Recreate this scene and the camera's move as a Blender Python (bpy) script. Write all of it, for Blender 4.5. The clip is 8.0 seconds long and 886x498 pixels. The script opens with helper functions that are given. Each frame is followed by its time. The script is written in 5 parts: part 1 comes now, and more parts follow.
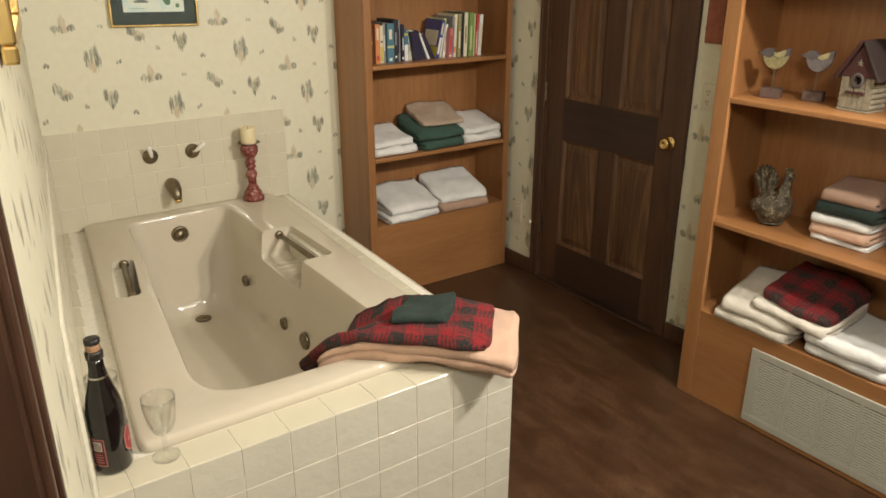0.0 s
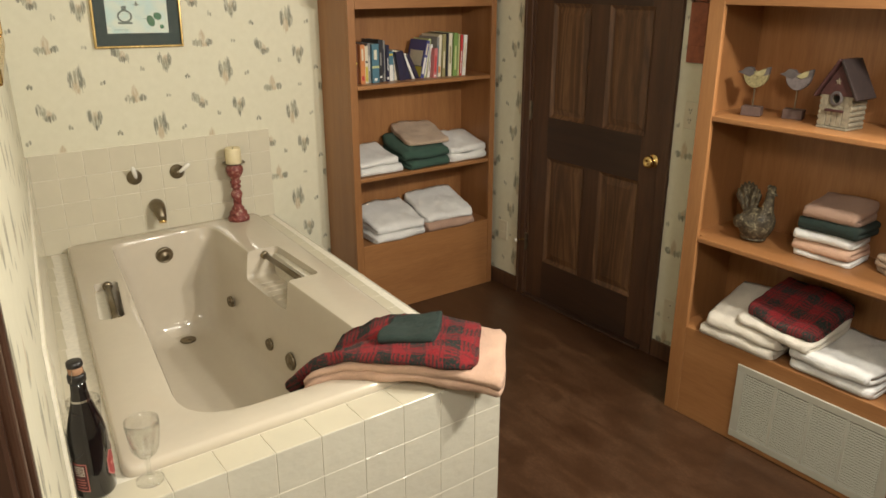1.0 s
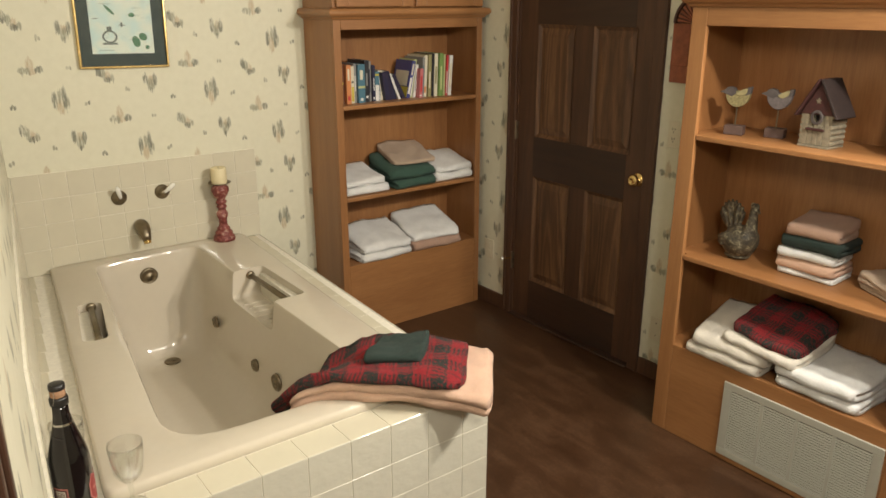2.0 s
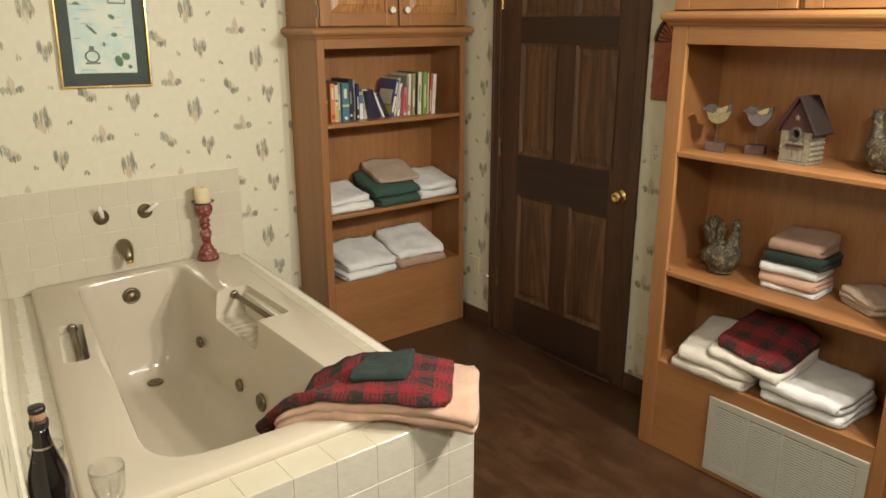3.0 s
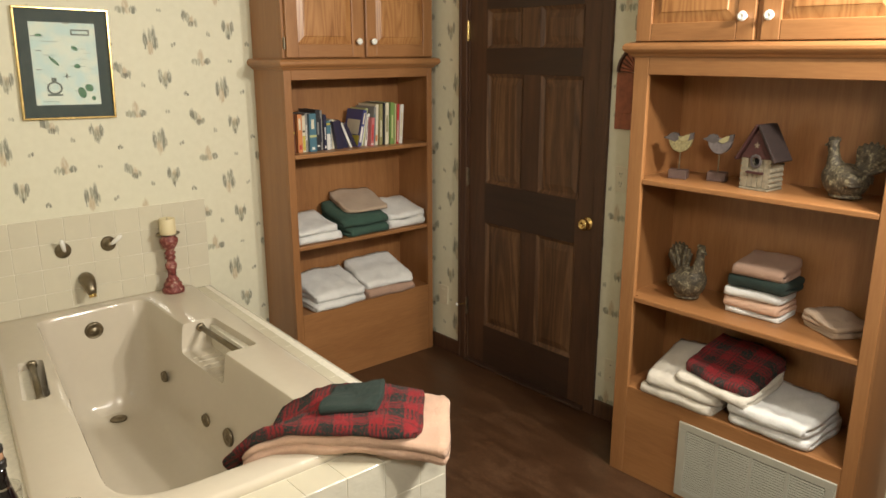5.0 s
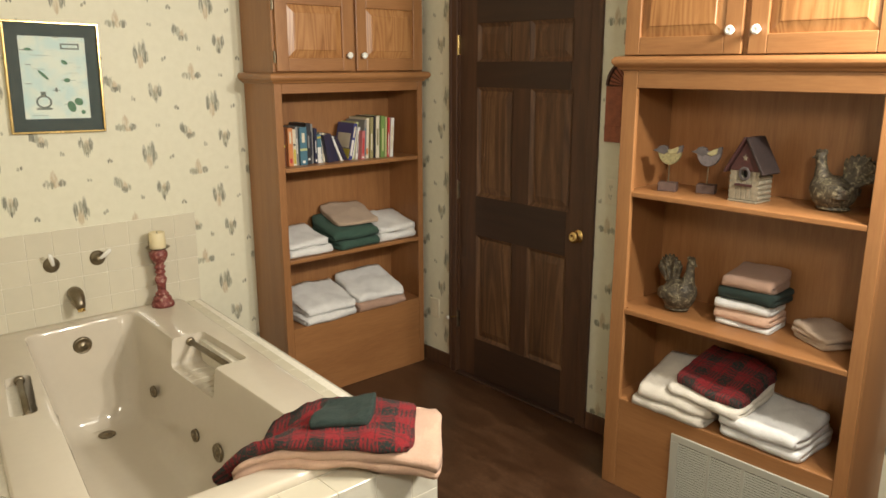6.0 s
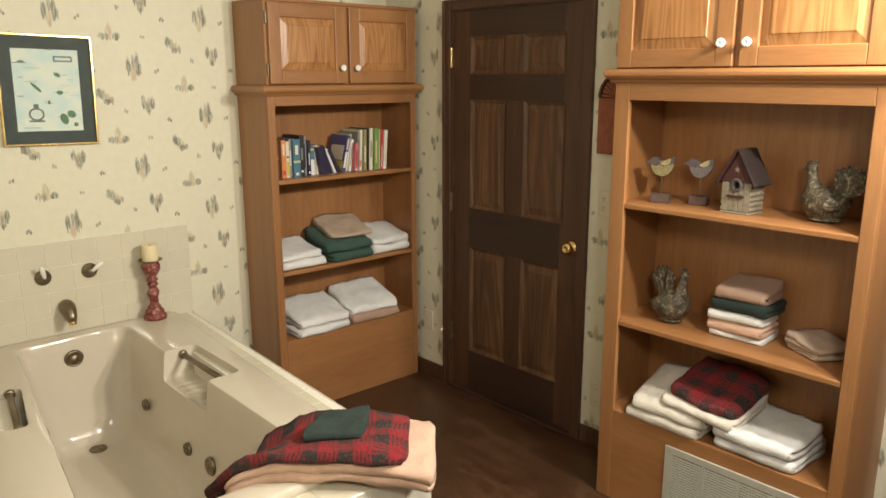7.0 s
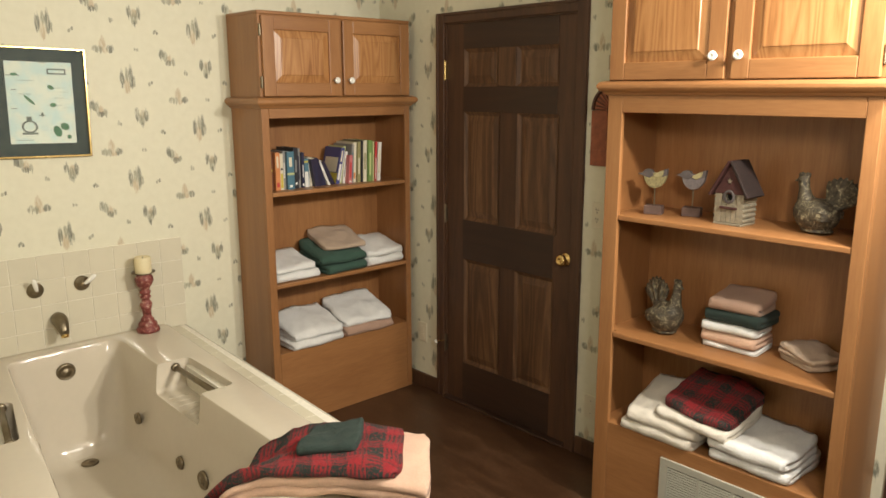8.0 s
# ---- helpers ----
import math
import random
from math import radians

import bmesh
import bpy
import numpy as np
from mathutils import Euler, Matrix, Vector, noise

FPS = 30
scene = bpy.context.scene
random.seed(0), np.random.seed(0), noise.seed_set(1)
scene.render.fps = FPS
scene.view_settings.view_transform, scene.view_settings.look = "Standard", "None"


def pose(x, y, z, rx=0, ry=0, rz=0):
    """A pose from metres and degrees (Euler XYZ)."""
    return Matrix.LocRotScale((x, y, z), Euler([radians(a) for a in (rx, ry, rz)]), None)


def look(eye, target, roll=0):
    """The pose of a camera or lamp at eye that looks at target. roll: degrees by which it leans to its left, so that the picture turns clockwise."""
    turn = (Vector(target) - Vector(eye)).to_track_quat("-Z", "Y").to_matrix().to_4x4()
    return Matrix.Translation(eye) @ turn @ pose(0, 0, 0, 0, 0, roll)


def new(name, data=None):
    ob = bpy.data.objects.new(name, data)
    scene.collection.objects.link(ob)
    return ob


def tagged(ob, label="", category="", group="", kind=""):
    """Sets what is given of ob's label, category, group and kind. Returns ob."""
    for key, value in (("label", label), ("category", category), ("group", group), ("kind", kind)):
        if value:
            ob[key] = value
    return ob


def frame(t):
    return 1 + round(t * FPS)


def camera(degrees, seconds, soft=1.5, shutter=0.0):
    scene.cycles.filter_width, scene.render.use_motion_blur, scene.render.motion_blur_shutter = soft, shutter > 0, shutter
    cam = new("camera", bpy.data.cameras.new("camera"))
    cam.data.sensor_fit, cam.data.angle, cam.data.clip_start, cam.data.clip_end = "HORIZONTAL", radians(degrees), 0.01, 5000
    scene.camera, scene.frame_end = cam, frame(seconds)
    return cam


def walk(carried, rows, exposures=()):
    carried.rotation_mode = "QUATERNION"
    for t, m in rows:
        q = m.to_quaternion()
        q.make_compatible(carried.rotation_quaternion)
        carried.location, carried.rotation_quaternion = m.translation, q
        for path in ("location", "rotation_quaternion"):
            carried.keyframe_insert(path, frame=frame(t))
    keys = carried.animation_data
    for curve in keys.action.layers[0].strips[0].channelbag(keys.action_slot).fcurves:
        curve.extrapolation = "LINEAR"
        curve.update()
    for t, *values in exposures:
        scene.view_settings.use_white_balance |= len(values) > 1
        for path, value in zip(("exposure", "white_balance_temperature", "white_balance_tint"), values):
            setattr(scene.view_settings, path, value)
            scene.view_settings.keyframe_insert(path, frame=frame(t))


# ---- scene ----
cam = camera(61.002, 8.0, soft=1.6)
# the camera turns on a stand: one place, slowly panning right and tilting up
EYE = (-0.4015, -3.5164, 1.7157)
# seconds, yaw, pitch, roll
ROWS = [
    (0.0, -34.913, -21.245, -0.033),
    (0.5, -35.386, -20.597, -0.008),
    (1.0, -36.060, -19.814, 0.024),
    (1.5, -36.587, -19.072, -0.026),
    (3.0, -38.339, -17.026, 0.025),
    (3.5, -39.000, -16.401, 0.031),
    (4.0, -39.685, -15.827, 0.045),
    (4.5, -40.314, -15.322, 0.051),
    (6.0, -41.535, -13.833, 0.091),
    (6.5, -41.816, -13.384, 0.083),
    (7.0, -42.045, -12.936, 0.094),
    (7.5, -42.276, -12.512, 0.112),
    (8.0, -42.511, -12.034, 0.105),
]
walk(cam, [(t, pose(*EYE, 90 + pitch, roll, yaw)) for t, yaw, pitch, roll in ROWS],
     exposures=[(0.0, 0.0), (3.0, 0.03), (4.5, 0.07), (6.0, 0.145), (8.0, 0.175)])

# ---- light ----
world = bpy.data.worlds.new("world")
world.use_nodes = True
scene.world = world
world.node_tree.nodes["Background"].inputs[0].default_value = (1.0, 0.85, 0.65, 1)
world.node_tree.nodes["Background"].inputs[1].default_value = 0.05


def lamp(name, kind, at, target, energy, color, size=0.3, size_y=None):
    data = bpy.data.lights.new(name, kind)
    data.energy, data.color = energy, color
    if kind == "AREA":
        data.shape, data.size = "RECTANGLE", size
        data.size_y = size_y or size
    else:
        data.shadow_soft_size = size
    ob = new(name, data)
    ob.matrix_world = look(at, target)
    return ob


WARM = (1.0, 0.94, 0.82)
# lamps over the wash basin beside the tall shelves, and an added fill in the doorway where the viewer stands
for bx, by in ((1.56, -3.22), (1.86, -3.08)):
    lamp("vanity_bulb", "AREA", (bx, by, 2.15), (0.6, -1.2, 0.6), 29, WARM, 0.12, 0.12)
# unseen fill lamp, added to brighten the shelves and door from the front
lamp("doorway_fill", "AREA", (-0.15, -3.85, 2.25), (0.7, -0.6, 1.1), 26.5, WARM, 0.36, 0.36)

# ---- materials ----
def graph(name):
    m = bpy.data.materials.new(name)
    m.use_nodes = True
    nt = m.node_tree
    b = nt.nodes["Principled BSDF"]
    return m, nt, b


def node(nt, kind):
    return nt.nodes.new(kind)


def mth(nt, op, a, b=None, c=None, clamp=False):
    n = nt.nodes.new("ShaderNodeMath")
    n.operation, n.use_clamp = op, clamp
    for i, v in enumerate((a, b, c)):
        if v is None:
            continue
        if isinstance(v, (int, float)):
            n.inputs[i].default_value = v
        else:
            nt.links.new(v, n.inputs[i])
    return n.outputs[0]


def ramp(nt, fac, stops):
    r = nt.nodes.new("ShaderNodeValToRGB")
    el = r.color_ramp.elements
    while len(el) < len(stops):
        el.new(0.5)
    for e, (p, c) in zip(el, stops):
        e.position, e.color = p, (*c, 1)
    nt.links.new(fac, r.inputs[0])
    return r.outputs[0]


def mapped(nt, scale, coord="Object", rot=(0, 0, 0)):
    if coord == "Position":
        src = node(nt, "ShaderNodeNewGeometry").outputs["Position"]
    else:
        src = node(nt, "ShaderNodeTexCoord").outputs[coord]
    mp = node(nt, "ShaderNodeMapping")
    mp.inputs["Scale"].default_value = scale
    mp.inputs["Rotation"].default_value = [radians(a) for a in rot]
    nt.links.new(src, mp.inputs[0])
    return mp.outputs[0]


def noise_at(nt, vec, scale, detail=4, rough=0.55, distort=0.0):
    n = node(nt, "ShaderNodeTexNoise")
    n.inputs["Scale"].default_value, n.inputs["Detail"].default_value = scale, detail
    n.inputs["Roughness"].default_value, n.inputs["Distortion"].default_value = rough, distort
    nt.links.new(vec, n.inputs["Vector"])
    return n.outputs["Fac"]


def mix(nt, fac, a, b, kind="MIX"):
    n = nt.nodes.new("ShaderNodeMix")
    n.data_type, n.blend_type = "RGBA", kind
    for sock, v in ((n.inputs[0], fac), (n.inputs[6], a), (n.inputs[7], b)):
        if isinstance(v, (int, float)):
            sock.default_value = v
        elif isinstance(v, tuple):
            sock.default_value = (*v, 1)
        else:
            nt.links.new(v, sock)
    return n.outputs[2]


def bump(nt, bsdf, height, strength=0.2, distance=0.002):
    n = node(nt, "ShaderNodeBump")
    n.inputs["Strength"].default_value, n.inputs["Distance"].default_value = strength, distance
    nt.links.new(height, n.inputs["Height"])
    nt.links.new(n.outputs[0], bsdf.inputs["Normal"])


def plain(name, color, rough=0.5, metal=0.0, var=0.12, scale=12, bumpy=0.05, coat=0.0):
    m, nt, b = graph(name)
    v = mapped(nt, (1, 1, 1), "Position")
    n1, n2 = noise_at(nt, v, scale), noise_at(nt, v, scale * 9, 3)
    f = mth(nt, "ADD", mth(nt, "MULTIPLY", n1, 0.65), mth(nt, "MULTIPLY", n2, 0.35))
    lo = tuple(c * (1 - var) for c in color)
    hi = tuple(min(1, c * (1 + var)) for c in color)
    nt.links.new(ramp(nt, f, [(0.3, lo), (0.7, hi)]), b.inputs["Base Color"])
    nt.links.new(mth(nt, "ADD", mth(nt, "MULTIPLY", n1, 0.15), rough - 0.07), b.inputs["Roughness"])
    b.inputs["Metallic"].default_value = metal
    b.inputs["Coat Weight"].default_value = coat
    if bumpy:
        bump(nt, b, n2, bumpy, 0.002)
    return m


def wood(name, dark, mid, light, axis="Z", rough=0.42, grain=1.0, coat=0.15, cathedral=0.5):
    """Sawn wood: broad bands, fine pores along the axis, per-object shift."""
    m, nt, b = graph(name)
    sc = {"Z": (1, 1, 0.08), "X": (0.08, 1, 1), "Y": (1, 0.08, 1)}[axis]
    pos = node(nt, "ShaderNodeTexCoord").outputs["Object"]
    rnd = node(nt, "ShaderNodeObjectInfo").outputs["Random"]
    sh = node(nt, "ShaderNodeVectorMath")
    sh.operation = "ADD"
    cmb = node(nt, "ShaderNodeCombineXYZ")
    for i in range(3):
        nt.links.new(mth(nt, "MULTIPLY", rnd, 3.7 + i), cmb.inputs[i])
    nt.links.new(pos, sh.inputs[0])
    nt.links.new(cmb.outputs[0], sh.inputs[1])
    mp = node(nt, "ShaderNodeMapping")
    mp.inputs["Scale"].default_value = sc
    nt.links.new(sh.outputs[0], mp.inputs[0])
    v = mp.outputs[0]
    warp = noise_at(nt, v, 7, 2, 0.5)
    rings = mth(nt, "FRACT", mth(nt, "MULTIPLY", warp, 9.0 * cathedral + 3))
    rings = mth(nt, "ABSOLUTE", mth(nt, "SUBTRACT", rings, 0.5))
    fine = noise_at(nt, v, 160 * grain, 3, 0.6)
    broad = noise_at(nt, v, 5, 3)
    f = mth(nt, "ADD", mth(nt, "MULTIPLY", fine, 0.35), mth(nt, "MULTIPLY", rings, 0.35 * cathedral + 0.05))
    f = mth(nt, "ADD", f, mth(nt, "MULTIPLY", broad, 0.45))
    nt.links.new(ramp(nt, f, [(0.3, dark), (0.52, mid), (0.75, light)]), b.inputs["Base Color"])
    nt.links.new(mth(nt, "ADD", mth(nt, "MULTIPLY", fine, 0.2), rough - 0.1), b.inputs["Roughness"])
    b.inputs["Coat Weight"].default_value = coat
    b.inputs["Coat Roughness"].default_value = 0.25
    bump(nt, b, fine, 0.12, 0.001)
    return m


def wallpaper():
    """Cream paper with rows of feathered brush motifs, each a few upright strokes, and small flecks between them."""
    m, nt, b = graph("wallpaper")
    pos = node(nt, "ShaderNodeNewGeometry").outputs["Position"]
    sep = node(nt, "ShaderNodeSeparateXYZ")
    nt.links.new(pos, sep.inputs[0])
    u = mth(nt, "ADD", sep.outputs[0], sep.outputs[1])
    z = sep.outputs[2]
    grain = noise_at(nt, pos, 30, 4)
    paper = ramp(nt, grain, [(0.3, (0.66, 0.632, 0.488)), (0.7, (0.695, 0.668, 0.522))])
    uv = node(nt, "ShaderNodeCombineXYZ")
    nt.links.new(u, uv.inputs[0])
    nt.links.new(mth(nt, "MULTIPLY", z, 0.13), uv.inputs[1])
    streak = noise_at(nt, uv.outputs[0], 150, 2, 0.6)
    uv2 = node(nt, "ShaderNodeCombineXYZ")
    nt.links.new(u, uv2.inputs[0])
    nt.links.new(z, uv2.inputs[1])
    blot = noise_at(nt, uv2.outputs[0], 55, 3)
    feather = mth(nt, "ADD", mth(nt, "MULTIPLY", mth(nt, "SUBTRACT", streak, 0.5), 0.065), mth(nt, "MULTIPLY", mth(nt, "SUBTRACT", blot, 0.5), 0.03))
    PX, PZ = 0.325, 0.449

    def lattice(cu, cz):
        a = mth(nt, "ADD", mth(nt, "MULTIPLY", mth(nt, "SUBTRACT", u, cu), 1 / PX), 40.5)
        col = mth(nt, "FLOOR", a)
        c = mth(nt, "ADD", mth(nt, "MULTIPLY", mth(nt, "SUBTRACT", z, cz), 1 / PZ), mth(nt, "ADD", mth(nt, "MULTIPLY", col, 0.5), 20.5))
        lu = mth(nt, "MULTIPLY", mth(nt, "SUBTRACT", mth(nt, "FRACT", a), 0.5), PX)
        lz = mth(nt, "MULTIPLY", mth(nt, "SUBTRACT", mth(nt, "FRACT", c), 0.5), PZ)
        return lu, lz

    def stroke(lu, lz, du, dz, a, h, jag):
        """Soft upright dab with ragged ends."""
        x = mth(nt, "MULTIPLY", mth(nt, "SUBTRACT", lu, du), 1 / a)
        y = mth(nt, "MULTIPLY", mth(nt, "ADD", mth(nt, "SUBTRACT", lz, dz), mth(nt, "MULTIPLY", feather, jag)), 1 / h)
        d = mth(nt, "ADD", mth(nt, "MULTIPLY", x, x), mth(nt, "MULTIPLY", y, y))
        return mth(nt, "MULTIPLY", mth(nt, "SUBTRACT", 1.15, d), 1.5, clamp=True)

    inks = {"tan": None, "sage": None, "dark": None}
    for ou, oz, strokes in MOTIFS:
        lu, lz = lattice(ou, oz)
        for du, dz, a, h, tone in strokes:
            du, dz, a, h = 0.93 * du, 0.93 * dz, 0.95 * a, 0.92 * h
            q = stroke(lu, lz, du, dz, a, h, min(1.0, h / 0.03))
            inks[tone] = q if inks[tone] is None else mth(nt, "MAXIMUM", inks[tone], q)
    dry = mth(nt, "MULTIPLY", mth(nt, "SUBTRACT", streak, 0.30), 4.0, clamp=True)
    wet = mth(nt, "ADD", mth(nt, "MULTIPLY", dry, 0.75), 0.2)
    out = mix(nt, mth(nt, "MULTIPLY", mth(nt, "MULTIPLY", inks["tan"], wet), 0.75), paper, (0.45, 0.335, 0.20))
    out = mix(nt, mth(nt, "MULTIPLY", mth(nt, "MULTIPLY", inks["sage"], wet), 0.85), out, (0.25, 0.245, 0.175))
    out = mix(nt, mth(nt, "MULTIPLY", mth(nt, "MULTIPLY", inks["dark"], wet), 0.88), out, (0.118, 0.122, 0.090))
    nt.links.new(out, b.inputs["Base Color"])
    b.inputs["Roughness"].default_value = 0.55
    bump(nt, b, grain, 0.06, 0.001)
    return m


# lattice shift of each motif, then its strokes: offsets, half sizes, ink
MOTIFS = [
    (0.895, 1.759, ((-0.024, 0.004, 0.012, 0.040, "dark"), (0.000, 0.022, 0.010, 0.034, "sage"), (0.018, 0.010, 0.011, 0.058, "dark"), (-0.003, -0.030, 0.016, 0.040, "tan"), (0.030, -0.008, 0.009, 0.026, "sage"))),
    (0.946, 1.589, ((-0.022, 0.016, 0.012, 0.030, "dark"), (0.023, 0.012, 0.011, 0.030, "dark"), (0.003, -0.012, 0.018, 0.034, "sage"), (0.004, 0.010, 0.015, 0.024, "tan"), (0.002, -0.038, 0.006, 0.016, "dark"))),
    (1.125, 1.673, ((0.000, 0.012, 0.017, 0.036, "tan"), (-0.034, -0.010, 0.017, 0.018, "sage"), (0.034, -0.008, 0.018, 0.018, "dark"), (0.000, 0.034, 0.006, 0.020, "tan"), (-0.012, -0.012, 0.012, 0.018, "sage"), (0.008, -0.016, 0.016, 0.014, "tan"))),
    (1.083, 1.854, ((-0.026, 0.020, 0.013, 0.026, "dark"), (-0.008, 0.010, 0.013, 0.026, "sage"), (0.012, -0.006, 0.014, 0.026, "tan"), (0.010, -0.022, 0.018, 0.016, "dark"), (0.032, -0.016, 0.010, 0.020, "sage"))),
    (0.999, 1.741, ((-0.006, -0.003, 0.007, 0.010, "sage"), (0.007, 0.003, 0.006, 0.011, "dark"))),
    (1.040, 1.969, ((-0.007, -0.002, 0.006, 0.010, "dark"), (0.000, 0.006, 0.006, 0.009, "sage"), (0.008, -0.003, 0.006, 0.009, "dark"))),
    (0.845, 1.566, ((-0.004, 0.000, 0.006, 0.014, "sage"), (0.006, -0.003, 0.005, 0.010, "sage"))),
    (0.945, 1.889, ((-0.006, 0.002, 0.005, 0.009, "sage"), (0.006, 0.001, 0.006, 0.009, "sage"))),
]


def tile_mat(name, color, wavy=0.0, rough=0.18):
    m, nt, b = graph(name)
    pos = node(nt, "ShaderNodeNewGeometry").outputs["Position"]
    rnd = node(nt, "ShaderNodeObjectInfo").outputs["Random"]
    n = noise_at(nt, pos, 14, 3)
    f = mth(nt, "ADD", mth(nt, "MULTIPLY", n, 0.75), mth(nt, "MULTIPLY", rnd, 0.25))
    nt.links.new(ramp(nt, f, [(0.25, tuple(c * 0.96 for c in color)), (0.75, tuple(min(1, c * 1.03) for c in color))]), b.inputs["Base Color"])
    nt.links.new(mth(nt, "ADD", mth(nt, "MULTIPLY", n, 0.12), rough - 0.05), b.inputs["Roughness"])
    b.inputs["Specular IOR Level"].default_value = 0.2
    if wavy:
        w = noise_at(nt, mapped(nt, (1, 1, 1.6), "Position"), 22, 2)
        bump(nt, b, w, wavy, 0.01)
    return m


def terry(name, color, fine=280, sheen=0.12, depth=0.006):
    m, nt, b = graph(name)
    pos = node(nt, "ShaderNodeNewGeometry").outputs["Position"]
    n1, n2 = noise_at(nt, pos, fine, 2), noise_at(nt, pos, 18, 4)
    f = mth(nt, "ADD", mth(nt, "MULTIPLY", n1, 0.5), mth(nt, "MULTIPLY", n2, 0.5))
    nt.links.new(ramp(nt, f, [(0.3, tuple(c * 0.84 for c in color)), (0.7, tuple(min(1, c * 1.1) for c in color))]), b.inputs["Base Color"])
    b.inputs["Roughness"].default_value = 0.95
    b.inputs["Sheen Weight"].default_value = sheen
    n3 = noise_at(nt, pos, 60, 3)
    bump(nt, b, mth(nt, "ADD", n1, mth(nt, "MULTIPLY", n3, 0.8)), 1.0, depth)
    return m


def plaid(name):
    """Red and dark green tartan with thin dark lines."""
    m, nt, b = graph(name)
    tc = node(nt, "ShaderNodeTexCoord").outputs["UV"]
    sep = node(nt, "ShaderNodeSeparateXYZ")
    nt.links.new(tc, sep.inputs[0])
    pos = node(nt, "ShaderNodeNewGeometry").outputs["Position"]

    def band(c, period, shift, width):
        fr = mth(nt, "FRACT", mth(nt, "ADD", mth(nt, "MULTIPLY", c, 1 / period), shift + 20))
        return mth(nt, "LESS_THAN", fr, width)

    n = noise_at(nt, pos, 420, 2)
    warp = mth(nt, "MULTIPLY", mth(nt, "SUBTRACT", noise_at(nt, pos, 55, 3), 0.5), 0.012)
    u = mth(nt, "ADD", sep.outputs[0], warp)
    v = mth(nt, "ADD", sep.outputs[1], warp)
    red = ramp(nt, n, [(0.3, (0.15, 0.006, 0.010)), (0.7, (0.40, 0.016, 0.023))])
    a = band(u, 0.098, 0.0, 0.46)
    c = band(v, 0.086, 0.3, 0.46)
    both = mth(nt, "MULTIPLY", a, c)
    only_a = mth(nt, "SUBTRACT", a, both)
    only_c = mth(nt, "SUBTRACT", c, both)
    h1 = mth(nt, "MULTIPLY", only_a, mth(nt, "ADD", mth(nt, "MULTIPLY", band(v, 0.0125, 0.1, 0.5), 0.7), 0.15))
    h2 = mth(nt, "MULTIPLY", only_c, mth(nt, "ADD", mth(nt, "MULTIPLY", band(u, 0.0125, 0.1, 0.5), 0.7), 0.15))
    thin = mth(nt, "MULTIPLY", mth(nt, "MAXIMUM", band(u, 0.049, 0.27, 0.10), band(v, 0.043, 0.05, 0.10)), 0.6)
    rag = noise_at(nt, pos, 130, 3)
    dark_part = mth(nt, "MAXIMUM", mth(nt, "MAXIMUM", both, thin), mth(nt, "MAXIMUM", h1, h2))
    dark_part = mth(nt, "MULTIPLY", dark_part, mth(nt, "MULTIPLY", mth(nt, "SUBTRACT", rag, 0.22), 3.4, clamp=True))
    col = mix(nt, dark_part, red, (0.012, 0.024, 0.020))
    nt.links.new(col, b.inputs["Base Color"])
    b.inputs["Roughness"].default_value = 0.95
    b.inputs["Sheen Weight"].default_value = 0.03
    bump(nt, b, mth(nt, "ADD", n, noise_at(nt, pos, 60, 3)), 0.9, 0.006)
    return m


def glass(name, color=(0.992, 0.994, 0.99), rough=0.02, sheen=0.05):
    m, nt, b = graph(name)
    nt.nodes.remove(b)
    clear, gloss, mixer = node(nt, "ShaderNodeBsdfTransparent"), node(nt, "ShaderNodeBsdfGlossy"), node(nt, "ShaderNodeMixShader")
    clear.inputs[0].default_value = (*color, 1)
    gloss.inputs["Roughness"].default_value = rough
    lw = node(nt, "ShaderNodeLayerWeight")
    lw.inputs[0].default_value = 0.5
    edge = mth(nt, "POWER", lw.outputs["Facing"], 4.0)
    nt.links.new(mth(nt, "ADD", mth(nt, "MULTIPLY", edge, 0.85), sheen), mixer.inputs[0])
    nt.links.new(clear.outputs[0], mixer.inputs[1])
    nt.links.new(gloss.outputs[0], mixer.inputs[2])
    nt.links.new(mixer.outputs[0], nt.nodes["Material Output"].inputs[0])
    return m


PAPER = wallpaper()
OAK = wood("honey_oak", (0.25, 0.108, 0.038), (0.335, 0.155, 0.057), (0.405, 0.20, 0.08), cathedral=0.25)
OAK_X = wood("honey_oak_lengthwise", (0.25, 0.108, 0.038), (0.335, 0.155, 0.057), (0.405, 0.20, 0.08), "X", cathedral=0.25)
OAK_PANEL = wood("honey_oak_panel", (0.24, 0.102, 0.036), (0.335, 0.155, 0.057), (0.415, 0.205, 0.082), "Z", cathedral=0.4)
OAK_FIGURED = wood("figured_oak_panel", (0.235, 0.092, 0.027), (0.37, 0.17, 0.058), (0.45, 0.225, 0.085), "Z", cathedral=1.5)
DARK = wood("dark_walnut_stain", (0.044, 0.019, 0.0095), (0.080, 0.036, 0.017), (0.125, 0.058, 0.027), "Z", rough=0.55, coat=0.0)
DARK_X = wood("dark_walnut_stain_rail", (0.028, 0.0135, 0.0075), (0.044, 0.020, 0.0105), (0.066, 0.030, 0.015), "Y", rough=0.55, coat=0.0)
DARK_PANEL = wood("walnut_stain_panel", (0.046, 0.020, 0.009), (0.112, 0.053, 0.0235), (0.215, 0.112, 0.050), "Z", rough=0.55, coat=0.0, cathedral=0.9)

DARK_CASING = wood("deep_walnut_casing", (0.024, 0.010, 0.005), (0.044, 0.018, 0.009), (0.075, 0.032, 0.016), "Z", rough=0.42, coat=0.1)


